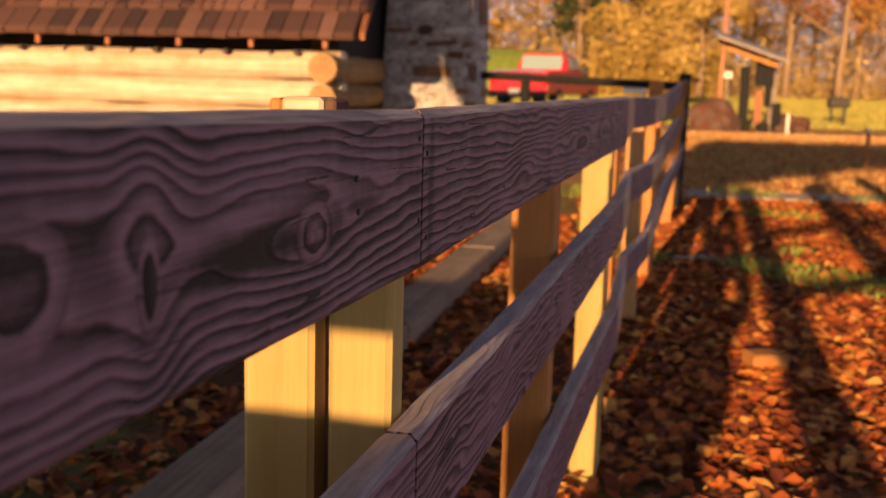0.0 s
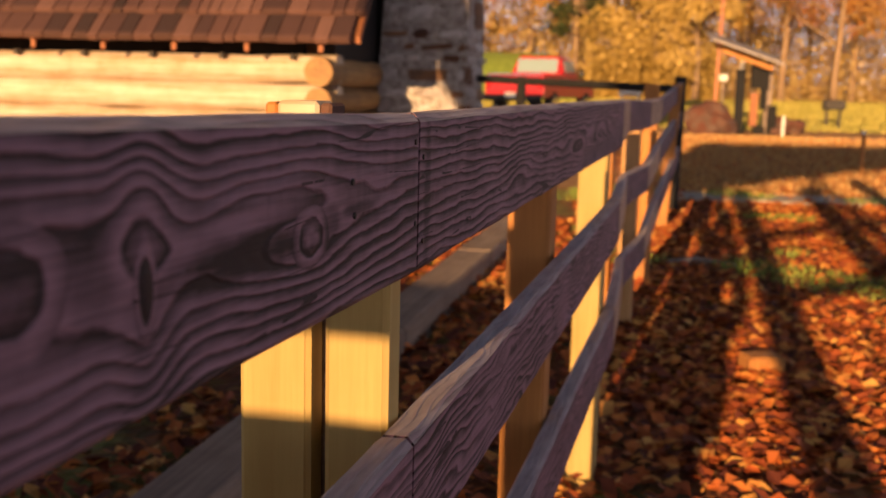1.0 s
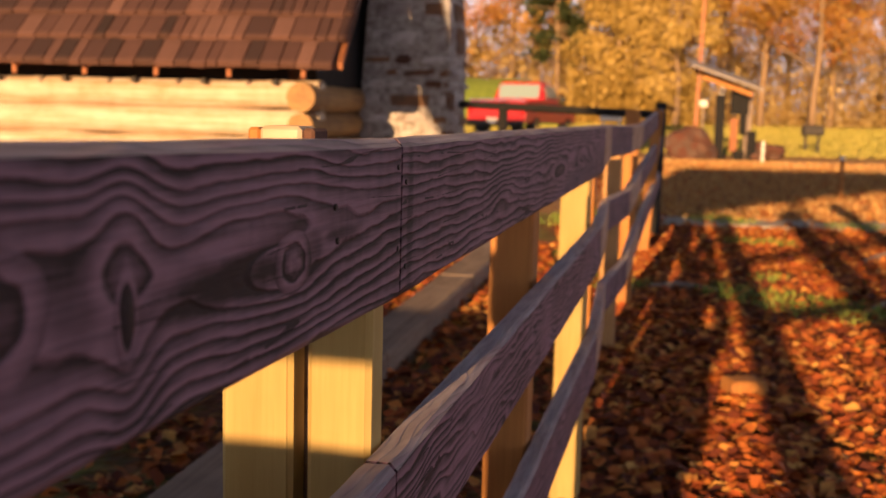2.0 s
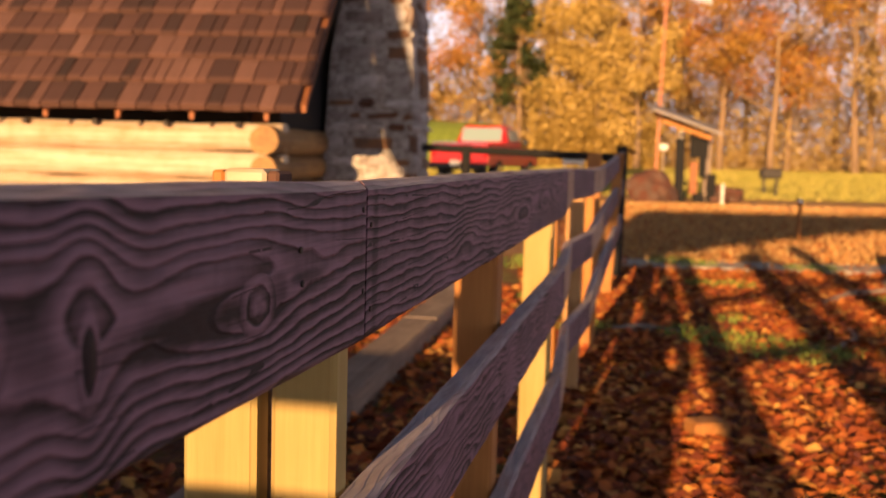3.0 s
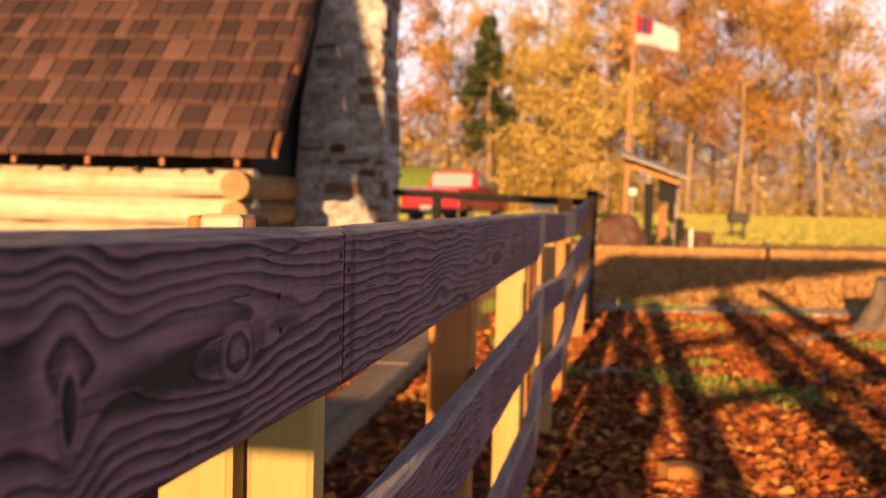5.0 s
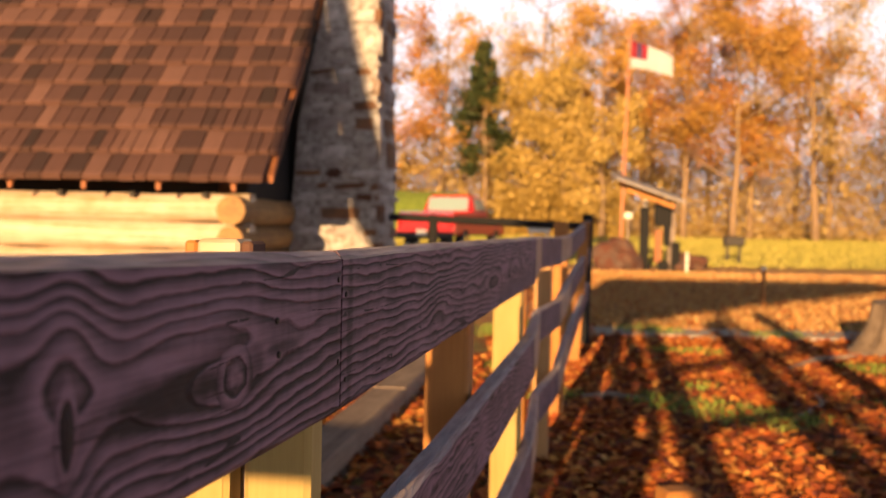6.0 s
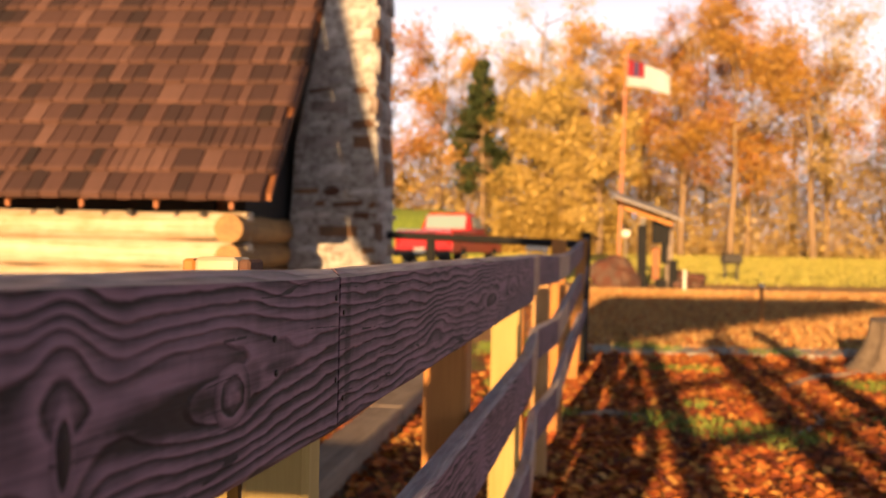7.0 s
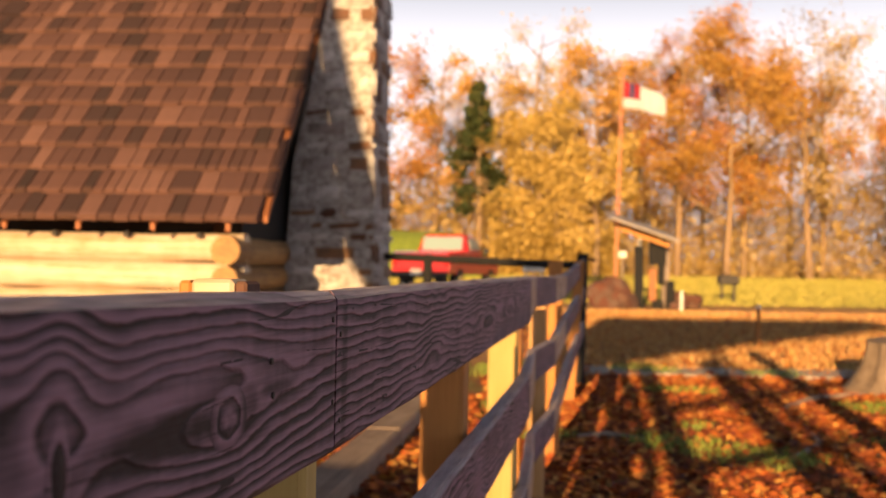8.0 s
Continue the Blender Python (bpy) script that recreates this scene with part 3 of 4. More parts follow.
for i in range(9):
    part("rafter", box((0.05, 0.42, 0.085), (0, 0.21, -0.045), 0.004, Matrix.Translation((-0.36 - 0.66 * i, 0.07, EAVE_Z + 0.03)) @ Matrix.Rotation(PITCH, 4, "X")),
         rafter_wood, cabin)
    part("rafter_tail", box((0.04, 0.03, 0.10), (-0.36 - 0.66 * i, 0.085, EAVE_Z - 0.045), 0.004), red_wood, cabin)
    part("peg", box((0.05, 0.06, 0.05), (-0.70 - 0.66 * i, 0.385, 1.585), 0.008), iron_mat, cabin)


def log(a, b, r, seed, parent, name="log", wood=None):
    g = random.Random(seed)
    bm = bmesh.new()
    a, b = Vector(a), Vector(b)
    count = 14
    pts, radii = [], []
    for i in range(count + 1):
        pts.append(a.lerp(b, i / count) + Vector((0, g.uniform(-0.008, 0.008), g.uniform(-0.008, 0.008))))
        radii.append(r * g.uniform(0.97, 1.03))
    tube(bm, pts, radii, 14, True, 0.02, g)
    return part(name, bm, wood or log_wood, parent, smooth=False)


for i in range(6):
    z = 1.475 - 0.25 * i
    log((-CW + 0.1, 0.52, z), (-0.30, 0.52, z), 0.128, 100 + i, cabin)
    log((-CW + 0.1, 2 * RUN - 0.5, z), (-0.22, 2 * RUN - 0.5, z), 0.128, 120 + i, cabin)
    log((-0.40, 0.14, z - 0.016), (-0.40, 2 * RUN - 0.2, z - 0.016), 0.13 if i % 2 == 0 else 0.115, 140 + i, cabin, wood=end_wood)
gb = bmesh.new()
outline = ((0.55, 1.5), (2 * RUN - 0.55, 1.5), (2 * RUN - 0.55, 1.95), (RUN, ridge_z - 0.2), (0.55, 1.95))
side_a = [gb.verts.new((-0.47, y, z)) for y, z in outline]
side_b = [gb.verts.new((-0.36, y, z)) for y, z in outline]
gb.faces.new(side_a), gb.faces.new(side_b[::-1])
for i in range(5):
    gb.faces.new((side_a[i], side_b[i], side_b[(i + 1) % 5], side_a[(i + 1) % 5]))
# gable and inner wall coloured black to stand in for shade under the roof
part("gable", gb, black_paint_and_shade, cabin, "board gable end coloured black for shade")
part("inner_wall", box((CW - 0.9, 0.06, 1.9), (-CW / 2 - 0.2, 0.62, 1.05)), black_paint_and_shade, cabin, "inner wall boards coloured black for eave shade")


# ---------------------------------------------------------------- stone chimney
def rough_stone(w, h, d, seed):
    g = random.Random(seed)
    bm = box((w, d, h), (0, 0, 0), min(w, h) * 0.24, segments=2)
    for v in bm.verts:
        v.co += Vector((g.uniform(-1, 1) * 0.010, g.uniform(-1, 1) * 0.010, g.uniform(-1, 1) * 0.014))
    return mesh_of("stone", bm, stone_mat)


CH_W, CH_D, CH_H = 1.0, 0.95, 5.2
chimney = empty("chimney", pose(-1.70, 11.2, 0, 0, 0, -7.0), "rough field stone chimney with wide mortar joints", "chimney")


def ch_left(z):
    return 0.03 + 0.07 * min(1.0, max(0.0, (z - 1.3) / 1.1)) + 0.36 * min(1.0, max(0.0, (z - 2.4) / 1.8))


def ch_right(z):
    return CH_W - 0.02 - 0.05 * min(1.0, max(0.0, (z - 2.2) / 0.5))


bm = bmesh.new()
rings = []
for z in (0.0, 0.8, 1.3, 2.2, 2.4, 2.7, 3.1, 4.2, CH_H):
    rings.append([bm.verts.new((x, y, z)) for x, y in ((ch_left(z), 0), (ch_right(z), 0), (ch_right(z), CH_D), (ch_left(z), CH_D))])
bm.faces.new(rings[0][::-1]), bm.faces.new(rings[-1])
for lo, hi in zip(rings, rings[1:]):
    for i in range(4):
        bm.faces.new((lo[i], lo[(i + 1) % 4], hi[(i + 1) % 4], hi[i]))
core = part("mortar_core", bm, mortar_mat, chimney)
rng = random.Random(11)
z = 0.1
while z < CH_H - 0.1:
    h = rng.choice((0.09, 0.13, 0.16, 0.2, 0.26, 0.32)) * rng.uniform(0.9, 1.1)
    x0, x1, y0 = ch_left(z + h), ch_right(z + h), 0.0
    x = x0 - 0.02
    while x < x1 - 0.05:
        w = min(h * rng.uniform(0.9, 2.6) + 0.05, x1 - x + 0.02)
        ob = new("stone", rough_stone(w - 0.03, h - 0.03, 0.10, rng.random()))
        ob.parent = chimney
        ob.matrix_local = pose(x + w / 2, y0 + 0.03 + rng.uniform(-0.01, 0.012), z + h / 2, 0, rng.uniform(-4, 4), 0)
        x += w
    y = y0 - 0.02
    while y < CH_D - y0 - 0.06:
        w = min(rng.uniform(0.16, 0.42), CH_D - y0 - y + 0.02)
        ob = new("stone", rough_stone(0.10, h - 0.03, w - 0.03, rng.random()))
        ob.parent = chimney
        ob.matrix_local = pose(x1 - 0.03 + rng.uniform(-0.012, 0.02), y + w / 2, z + h / 2, rng.uniform(-4, 4), 0, 0)
        y += w
    z += h


# ---------------------------------------------------------------- red pickup
def pickup():
    """Rear at y = 0, nose towards +y."""
    d = 32.8
    car = empty("pickup_truck", pose(-0.72, d, ground_z(0, d), 0, 0, -19), "parked red pickup truck with a black bumper", "truck")
    side = [(0.05, 0.62), (0.05, 1.22), (2.05, 1.25), (2.08, 1.27), (5.3, 1.10), (5.45, 0.80), (5.45, 0.55), (0.05, 0.55)]
    bm = bmesh.new()
    l = [bm.verts.new((-0.95, y, z)) for y, z in side]
    r = [bm.verts.new((0.95, y, z)) for y, z in side]
    bm.faces.new(l), bm.faces.new(r[::-1])
    for i in range(len(side)):
        j = (i + 1) % len(side)
        bm.faces.new((l[i], r[i], r[j], l[j]))
    bmesh.ops.bevel(bm, geom=bm.edges[:], offset=0.05, segments=2, affect="EDGES")
    body = part("body", bm, truck_red, car, smooth=False)
    bm = bmesh.new()
    base = [bm.verts.new(c) for c in ((-0.9, 2.05, 1.2), (0.9, 2.05, 1.2), (0.9, 3.9, 1.2), (-0.9, 3.9, 1.2))]
    top = [bm.verts.new(c) for c in ((-0.70, 2.25, 1.86), (0.70, 2.25, 1.86), (0.70, 3.15, 1.86), (-0.70, 3.15, 1.86))]
    bm.faces.new(base[::-1]), bm.faces.new(top)
    for i in range(4):
        bm.faces.new((base[i], base[(i + 1) % 4], top[(i + 1) % 4], top[i]))
    bmesh.ops.bevel(bm, geom=bm.edges[:], offset=0.06, segments=2, affect="EDGES")
    part("cab", bm, truck_red, car)
    lean = math.atan2(0.2, 0.66)
    part("rear_window", box((1.36, 0.02, 0.46), (0, 0, 0), 0.008, Matrix.Translation((0, 2.135, 1.56)) @ Matrix.Rotation(-lean, 4, "X")), glass_mat, car, "rear window glass")
    for sx in (-1, 1):
        part("side_window", box((0.02, 0.95, 0.40), (0, 0, 0), 0.008, Matrix.Translation((sx * 0.815, 2.95, 1.55)) @ Matrix.Rotation(-sx * 0.29, 4, "Y")), glass_mat, car)
        part("tail_lamp", box((0.14, 0.05, 0.36), (sx * 0.86, 0.03, 1.0), 0.015), lamp_mat, car, "red tail lamp")
        part("mirror", box((0.18, 0.09, 0.2), (sx * 1.06, 3.55, 1.35), 0.03), black_plastic, car)
    part("tailgate", box((1.5, 0.04, 0.48), (0, 0.03, 0.96), 0.015), truck_red, car)
    part("rear_bumper", box((1.86, 0.22, 0.2), (0, -0.06, 0.53), 0.04), black_plastic, car, "black rear bumper")
    part("licence_plate", box((0.34, 0.02, 0.17), (-0.05, -0.19, 0.62), 0.004), plate_mat, car, "pale plate with plain bars")
    part("cab_lamp", box((0.3, 0.05, 0.05), (0, 2.2, 1.83), 0.01), lamp_mat, car)
    part("bed_rail", box((1.8, 0.08, 0.05), (0, 0.06, 1.24), 0.01), chrome_mat, car)
    for sx in (-1, 1):
        for y in (1.1, 4.5):
            wheel = part("tyre", rod((sx * 0.72, y, 0.37), (sx * 0.97, y, 0.37), 0.37, 0.37, 20), tyre_mat, car, "black tyre")
            part("rim", rod((sx * 0.95, y, 0.37), (sx * 0.985, y, 0.37), 0.22, 0.2, 14), chrome_mat, wheel)
    return car


pickup()


# ---------------------------------------------------------------- flag, kiosk, small things on the lawn
def flag_pole():
    d = 42.0
    pole = empty("flag_pole", pose(6.8, d, ground_z(0, d), 0, 1.2, 0), "tall reddish flag pole flying a white flag", "flag pole")
    part("pole", rod((0, 0, -0.2), (0, 0, 8.4), 0.075, 0.05, 10), pole_paint, pole)
    part("finial", rod((0, 0, 8.4), (0, 0, 8.55), 0.08, 0.03, 10), pole_paint, pole)

    def sheet(x0, x1, z0, z1, off, mat, name, label, parent, taper=0.0):
        bm = bmesh.new()
        n, m = 16, 8
        grid = []
        for i in range(n + 1):
            row = []
            for j in range(m + 1):
                x = x0 + (x1 - x0) * i / n
                u, v = x / 1.7, z0 + (z1 - z0) * j / m
                droop = 0.30 * u * u
                z = v - droop - taper * u * max(0.0, (v - 7.4)) * 0.5
                row.append(bm.verts.new((x, 0.09 * math.sin(u * 9 + v * 1.2) * u - off, z)))
            grid.append(row)
        for i in range(n):
            for j in range(m):
                bm.faces.new((grid[i][j], grid[i + 1][j], grid[i + 1][j + 1], grid[i][j + 1]))
        bmesh.ops.solidify(bm, geom=bm.faces[:], thickness=0.006)
        return part(name, bm, mat, parent, label, smooth=True)

    cloth = sheet(0.05, 1.75, 7.05, 8.15, 0.0, white_cloth, "flag", "white flag with a red corner", pole, 0.8)
    sheet(0.06, 0.72, 7.45, 8.14, 0.014, red_cloth, "canton", "red corner patch", cloth, 0.8)
    sheet(0.30, 0.48, 7.47, 8.12, 0.026, blue_cloth, "band", "dark band", cloth, 0.8)


flag_pole()


def kiosk():
    d = 25.3
    k = empty("notice_shelter", pose(4.52, d, ground_z(0, d), 0, 0, 0), "open notice shelter with a sloping grey roof", "shelter")
    # posts coloured black in place of the shelter's shaded side
    part("post", box((0.20, 0.16, 1.75), (0.13, 0, 0.62), 0.012), black_paint_and_shade, k, "post coloured black for shade")
    part("post", box((0.09, 0.10, 1.75), (0.27, 0.7, 0.80), 0.01), white_paint, k)
    part("post", box((0.16, 0.14, 1.70), (0.83, 0.30, 0.78), 0.012), grey_timber, k, "pale weathered post")
    part("post", box((0.19, 0.16, 0.75), (0.875, -0.02, 0.30), 0.02), black_paint_and_shade, k, "short black post")
    tilt = math.atan2(0.51, 1.54)
    part("roof", box((1.72, 1.5, 0.06), (0, 0, 0), 0.01, Matrix.Translation((0.24, 0.35, 1.98)) @ Matrix.Rotation(tilt, 4, "Y") @ Matrix.Rotation(0.16, 4, "X")), tin_mat, k)
    for dy in (-0.30, 1.0):
        part("fascia", box((1.2, 0.04, 0.10), (0, 0, 0), 0.005, Matrix.Translation((0.22, dy, 1.79 + 0.16 * (dy - 0.35))) @ Matrix.Rotation(tilt, 4, "Y")), post_wood, k, "orange wood fascia")
    part("notice_board", box((0.42, 0.05, 0.62), (0.58, 0.06, 1.36), 0.01), black_paint_and_shade, k, "dark notice board")
    part("side_panel", box((0.17, 0.05, 0.78), (0.45, -0.06, 0.56), 0.01), red_wood, k, "reddish plank")
    part("lower_panel", box((0.16, 0.05, 0.50), (0.67, 0.04, 0.82), 0.01), black_paint_and_shade, k)
    part("crate", box((0.24, 0.22, 0.22), (0.55, -0.18, 0.10), 0.015), black_paint_and_shade, k)


kiosk()


def boulder(name, x, y, size, seed, label, mat=None, sink=0.2):
    g = random.Random(seed)
    bm = bmesh.new()
    bmesh.ops.create_icosphere(bm, subdivisions=3, radius=0.5)
    off = Vector((g.uniform(0, 50), g.uniform(0, 50), g.uniform(0, 50)))
    for v in bm.verts:
        k = 1 + 0.62 * noise.noise(v.co * 1.9 + off) + 0.22 * noise.noise(v.co * 5 + off)
        v.co = Vector((v.co.x * size[0], v.co.y * size[1], v.co.z * size[2])) * k
    ob = part(name, bm, mat or boulder_mat)
    ob.location = (x, y, ground_z(x, y) + size[2] * (0.5 - sink))
    return tagged(ob, label, "rock")


boulder("boulder", 3.86, 24.4, (1.1, 0.9, 1.0), 17, "dark reddish brown boulder on the grass")
boulder("rock", 6.0, 26.5, (0.8, 0.6, 0.5), 8, "brown rock beside the notice shelter")
boulder("rock", 5.6, 25.4, (0.45, 0.4, 0.3), 9, "small brown rock beside the notice shelter")

small_sign = empty("small_sign", pose(4.55, 27.0, ground_z(0, 27.0)), "little white notice on a thin post", "sign")
part("post", box((0.05, 0.05, 1.4), (0, 0.03, 0.6), 0.004), grey_timber, small_sign)
part("panel", box((0.20, 0.03, 0.16), (0, 0, 1.28), 0.004), white_paint, small_sign, "white panel")
white_stake = part("white_stake", box((0.06, 0.06, 0.55), (0, 0, 0.20), 0.006), white_paint)
white_stake.location = (5.45, 24.3, ground_z(0, 24.3))
tagged(white_stake, "short white painted stake at the drive's edge", "stake")

grill = empty("park_grill", pose(7.9, 29.5, ground_z(0, 29.5)), "dark iron park grill on a post", "grill")
part("bowl", box((0.55, 0.4, 0.28), (0, 0, 0.62), 0.05), iron_mat, grill)
part("leg", rod((-0.15, 0, -0.1), (-0.18, 0, 0.5), 0.04), iron_mat, grill)
part("leg", rod((0.15, 0, -0.1), (0.18, 0, 0.5), 0.04), iron_mat, grill)


def stake():
    d = 15.0
    s = empty("marker_stake", pose(4.45, d, ground_z(0, d)), "thin wooden stake with a white top", "stake")
    part("shaft", box((0.05, 0.05, 0.8), (0, 0, 0.2), 0.006), post_wood, s)
    part("tip", box((0.055, 0.055, 0.06), (0, 0, 0.60), 0.006), white_paint, s, "white painted tip")


stake()


def stump():
    g = random.Random(6)
    d = 10.2
    ob = empty("tree_stump", pose(4.45, d, ground_z(0, d)), "broad grey tree stump with flared roots", "stump")
    bm = bmesh.new()
    sides, rings = 36, 12
    rows = []
    lobes = [g.uniform(0, 6.28) for _ in range(4)]
    for i in range(rings + 1):
        t = i / rings
        z = -0.12 + 0.66 * t
        row = []
        for k in range(sides):
            a = 2 * math.pi * k / sides
            flare = 0.32 * (1 - t) ** 2.2 * (1 + 0.5 * math.sin(3 * a + lobes[0]))
            r = 0.36 + flare + 0.02 * math.sin(9 * a + lobes[1]) + 0.015 * noise.noise(Vector((a * 3, z * 4, 0)))
            row.append(bm.verts.new((r * math.cos(a), r * math.sin(a), z + (0.03 * math.sin(a + 1) if i == rings else 0))))
        rows.append(row)
    for lo_, hi_ in zip(rows, rows[1:]):
        for k in range(sides):
            bm.faces.new((lo_[k], lo_[(k + 1) % sides], hi_[(k + 1) % sides], hi_[k]))
    bm.faces.new(rows[-1])
    part("bark", bm, stump_mat, ob)


stump()


def timber_edge():
    a, b = Vector((-0.98, 2.6)), Vector((-0.08, 9.2))
    t = empty("timber_edging", pose(0, 0, 0), "row of weathered grey landscape timbers on the ground", "timber")
    d = (b - a)
    yaw = -math.degrees(math.atan2(d.x, d.y))
    count = 3
    for i in range(count):
        for off in (0,):
            c = a.lerp(b, (i + 0.5) / count)
            ob = part("timber", box((d.length / count - 0.02, 0.24, 0.18), (0, 0, 0), 0.015), grey_timber, t)
            ob.matrix_local = pose(c.x + off, c.y, ground_z(0, c.y) + 0.06, 0, -1.0, yaw + 90)


timber_edge()

def stick(points, r, label):
    bm = bmesh.new()
    pts = [Vector((x, y, ground_z(x, y) + 0.03 + z)) for x, y, z in points]
    tube(bm, pts, [r * (1 - 0.5 * i / (len(pts) - 1)) for i in range(len(pts))], 7)
    tagged(part("stick", bm, grey_timber), label, "stick")


stick([(0.95, 7.4, 0), (1.15, 7.5, 0.02), (1.42, 7.45, 0)], 0.035, "pale broken stick lying in the leaves")
stick([(2.9, 9.0, 0), (3.3, 9.5, 0.03), (3.7, 9.75, 0.03), (4.0, 10.0, 0.02)], 0.03, "long crooked branch reaching to the stump")
stick([(2.3, 6.9, 0), (2.6, 7.3, 0.02), (2.7, 7.8, 0.01)], 0.02, "thin grey branch on the fallen leaves")
block = part("wood_block", box((0.17, 0.14, 0.11), (0, 0, 0.05), 0.012), post_wood)
block.matrix_world = pose(1.05, 4.75, ground_z(1, 4.75), 0, 0, 14)
tagged(block, "small sawn wood block lying on the leaves", "wood block")

# pale logs stacked low on the lawn
pile = empty("log_pile", pose(-1.2, 27.5, ground_z(0, 27.5)), "low pile of pale split logs on the lawn", "log pile")
g = random.Random(2)
for row in range(2):
    for i in range(11 - row):
        x = 0.27 * i + 0.13 * row
        part("log", rod((x, 0, 0.12 + 0.22 * row), (x + g.uniform(-0.05, 0.05), 0.8, 0.12 + 0.22 * row), g.uniform(0.10, 0.135), sides=9), log_wood, pile)
sign = empty("low_sign", pose(2.55, 30.0, ground_z(0, 30)), "small white sign board on two short posts", "sign")
part("panel", box((0.62, 0.04, 0.16), (0, 0, 0.82), 0.006), white_paint, sign)
for sx in (-0.22, 0.22):
    part("post", box((0.05, 0.05, 0.9), (sx, 0.04, 0.40), 0.004), white_paint, sign)


# ---------------------------------------------------------------- trees
def tree(name, x, y, height, spread, leaf, label, seed, leaves=1500, size=0.22, trunk_r=0.16, bare=0.25, low=0.25, limbs=14, group="wood edge", taper=0.0):
    g = random.Random(seed)
    root = empty(name, pose(x, y, ground_z(x, y), 0, 0, g.uniform(0, 360)), label, "tree", group)
    bm = bmesh.new()
    lean = Vector((g.uniform(-0.04, 0.04), g.uniform(-0.04, 0.04), 1))
    pts = [Vector((0, 0, -0.3)) + lean * (height * 0.92 * i / 7) + Vector((g.uniform(-1, 1), g.uniform(-1, 1), 0)) * 0.05 * i ** 0.5 for i in range(8)]
    tube(bm, pts, [trunk_r * (1 - 0.85 * i / 7) for i in range(8)], 7)
    tips = []
    for i in range(limbs):
        t = low + (0.95 - low) * (i + g.random()) / limbs
        base = pts[min(6, int(t * 7))].lerp(pts[min(7, int(t * 7) + 1)], t * 7 % 1)
        a = g.uniform(0, 6.283)
        reach = spread * (1.0 - 0.65 * abs(t - 0.5)) * g.uniform(0.6, 1.1) * (1 - taper * max(0.0, (t - low) / (1.02 - low)))
        up = g.uniform(0.25, 1.0) * reach * (1 - 0.8 * taper)
        mid = base + Vector((math.cos(a), math.sin(a), 0)) * reach * 0.5 + Vector((0, 0, up * 0.4))
        end = base + Vector((math.cos(a), math.sin(a), 0)) * reach + Vector((0, 0, up))
        r = trunk_r * 0.42 * (1 - 0.5 * t)
        tube(bm, [base, mid, end], [r, r * 0.6, r * 0.2], 5)
        for s in range(7):
            f0 = g.uniform(0.4, 1.0)
            p = mid.lerp(end, f0)
            q = p + Vector((g.uniform(-1, 1), g.uniform(-1, 1), g.uniform(-0.2, 1))) * reach * 0.4
            tube(bm, [p, q], [r * 0.35, r * 0.1], 4)
            tips.append((p, q))
        tips.append((mid, end))
    part("trunk", bm, bark_mat, root, smooth=True)
    verts, faces = [], []
    for i in range(leaves):
        p, q = tips[g.randrange(len(tips))]
        c = p.lerp(q, g.uniform(0.1, 1.25)) + Vector((g.gauss(0, 1), g.gauss(0, 1), g.gauss(0, 0.8))) * spread * (0.11 if not taper else 0.06)
        if g.random() < bare * 0.3:
            continue
        u = Vector((g.uniform(-1, 1), g.uniform(-1, 1), g.uniform(-1, 1))).normalized()
        w = u.orthogonal().normalized()
        s = size * g.uniform(0.5, 1.2)
        k = len(verts)
        verts += [c - u * s, c + w * s * 0.55, c + u * s, c - w * s * 0.55 + u * s * 0.1]
        faces.append((k, k + 1, k + 2, k + 3))
    me = bpy.data.meshes.new("crown")
    me.from_pydata([tuple(v) for v in verts], [], faces)
    me.materials.append(leaf)
    ob = new("crown", me)
    ob.parent = root
    return root


TREES = (
    (-3.2, 60, 15.0, 3.0, rust_leaf, 900), (-0.6, 63, 14.0, 2.8, orange_leaf, 1100), (0.8, 70, 13.0, 3.0, tan_leaf, 900),
    (5.2, 60, 9.5, 3.0, yellow_leaf, 2600), (6.2, 58, 9.0, 3.4, yellow_leaf, 2600), (5.4, 66, 16.5, 3.6, tan_leaf, 700),
    (8.8, 62, 14.5, 3.4, orange_leaf, 1500), (8.0, 56, 7.0, 2.6, yellow_leaf, 1800), (11.5, 64, 14.0, 3.4, orange_leaf, 1700),
    (13.2, 60, 15.5, 3.8, rust_leaf, 2200), (15.2, 57, 13.0, 4.2, orange_leaf, 2600), (17.5, 62, 15.0, 4.4, rust_leaf, 2300),
    (20.0, 58, 14.0, 4.0, tan_leaf, 1200), (22.5, 63, 14.0, 4.0, yellow_leaf, 1000), (24.5, 55, 8.5, 3.6, rust_leaf, 1800),
    (27.0, 60, 10.0, 4.0, tan_leaf, 1500), (-6.0, 64, 14.0, 3.2, tan_leaf, 900), (10.2, 70, 13.0, 3.4, tan_leaf, 900),
    (30.0, 66, 13.0, 4.5, orange_leaf, 1500), (3.0, 74, 14.0, 4.0, orange_leaf, 1800), (7.0, 76, 15.0, 4.2, tan_leaf, 1800), (14.0, 74, 15.0, 4.4, yellow_leaf, 2000), (18.5, 76, 16.0, 4.6, orange_leaf, 2200), (24.0, 74, 15.0, 4.6, orange_leaf, 1800), (34.0, 72, 14.0, 5.0, tan_leaf, 1800), (-9.5, 66, 14.0, 4.0, orange_leaf, 1000),
)
WORDS = {rust_leaf.name: ("oak_tree", "tall autumn tree with rust red leaves"), orange_leaf.name: ("maple_tree", "tall autumn tree with thin orange leaves"),
         tan_leaf.name: ("ash_tree", "nearly bare tree with pale tan twigs"), yellow_leaf.name: ("willow_tree", "bushy tree with yellow green leaves")}
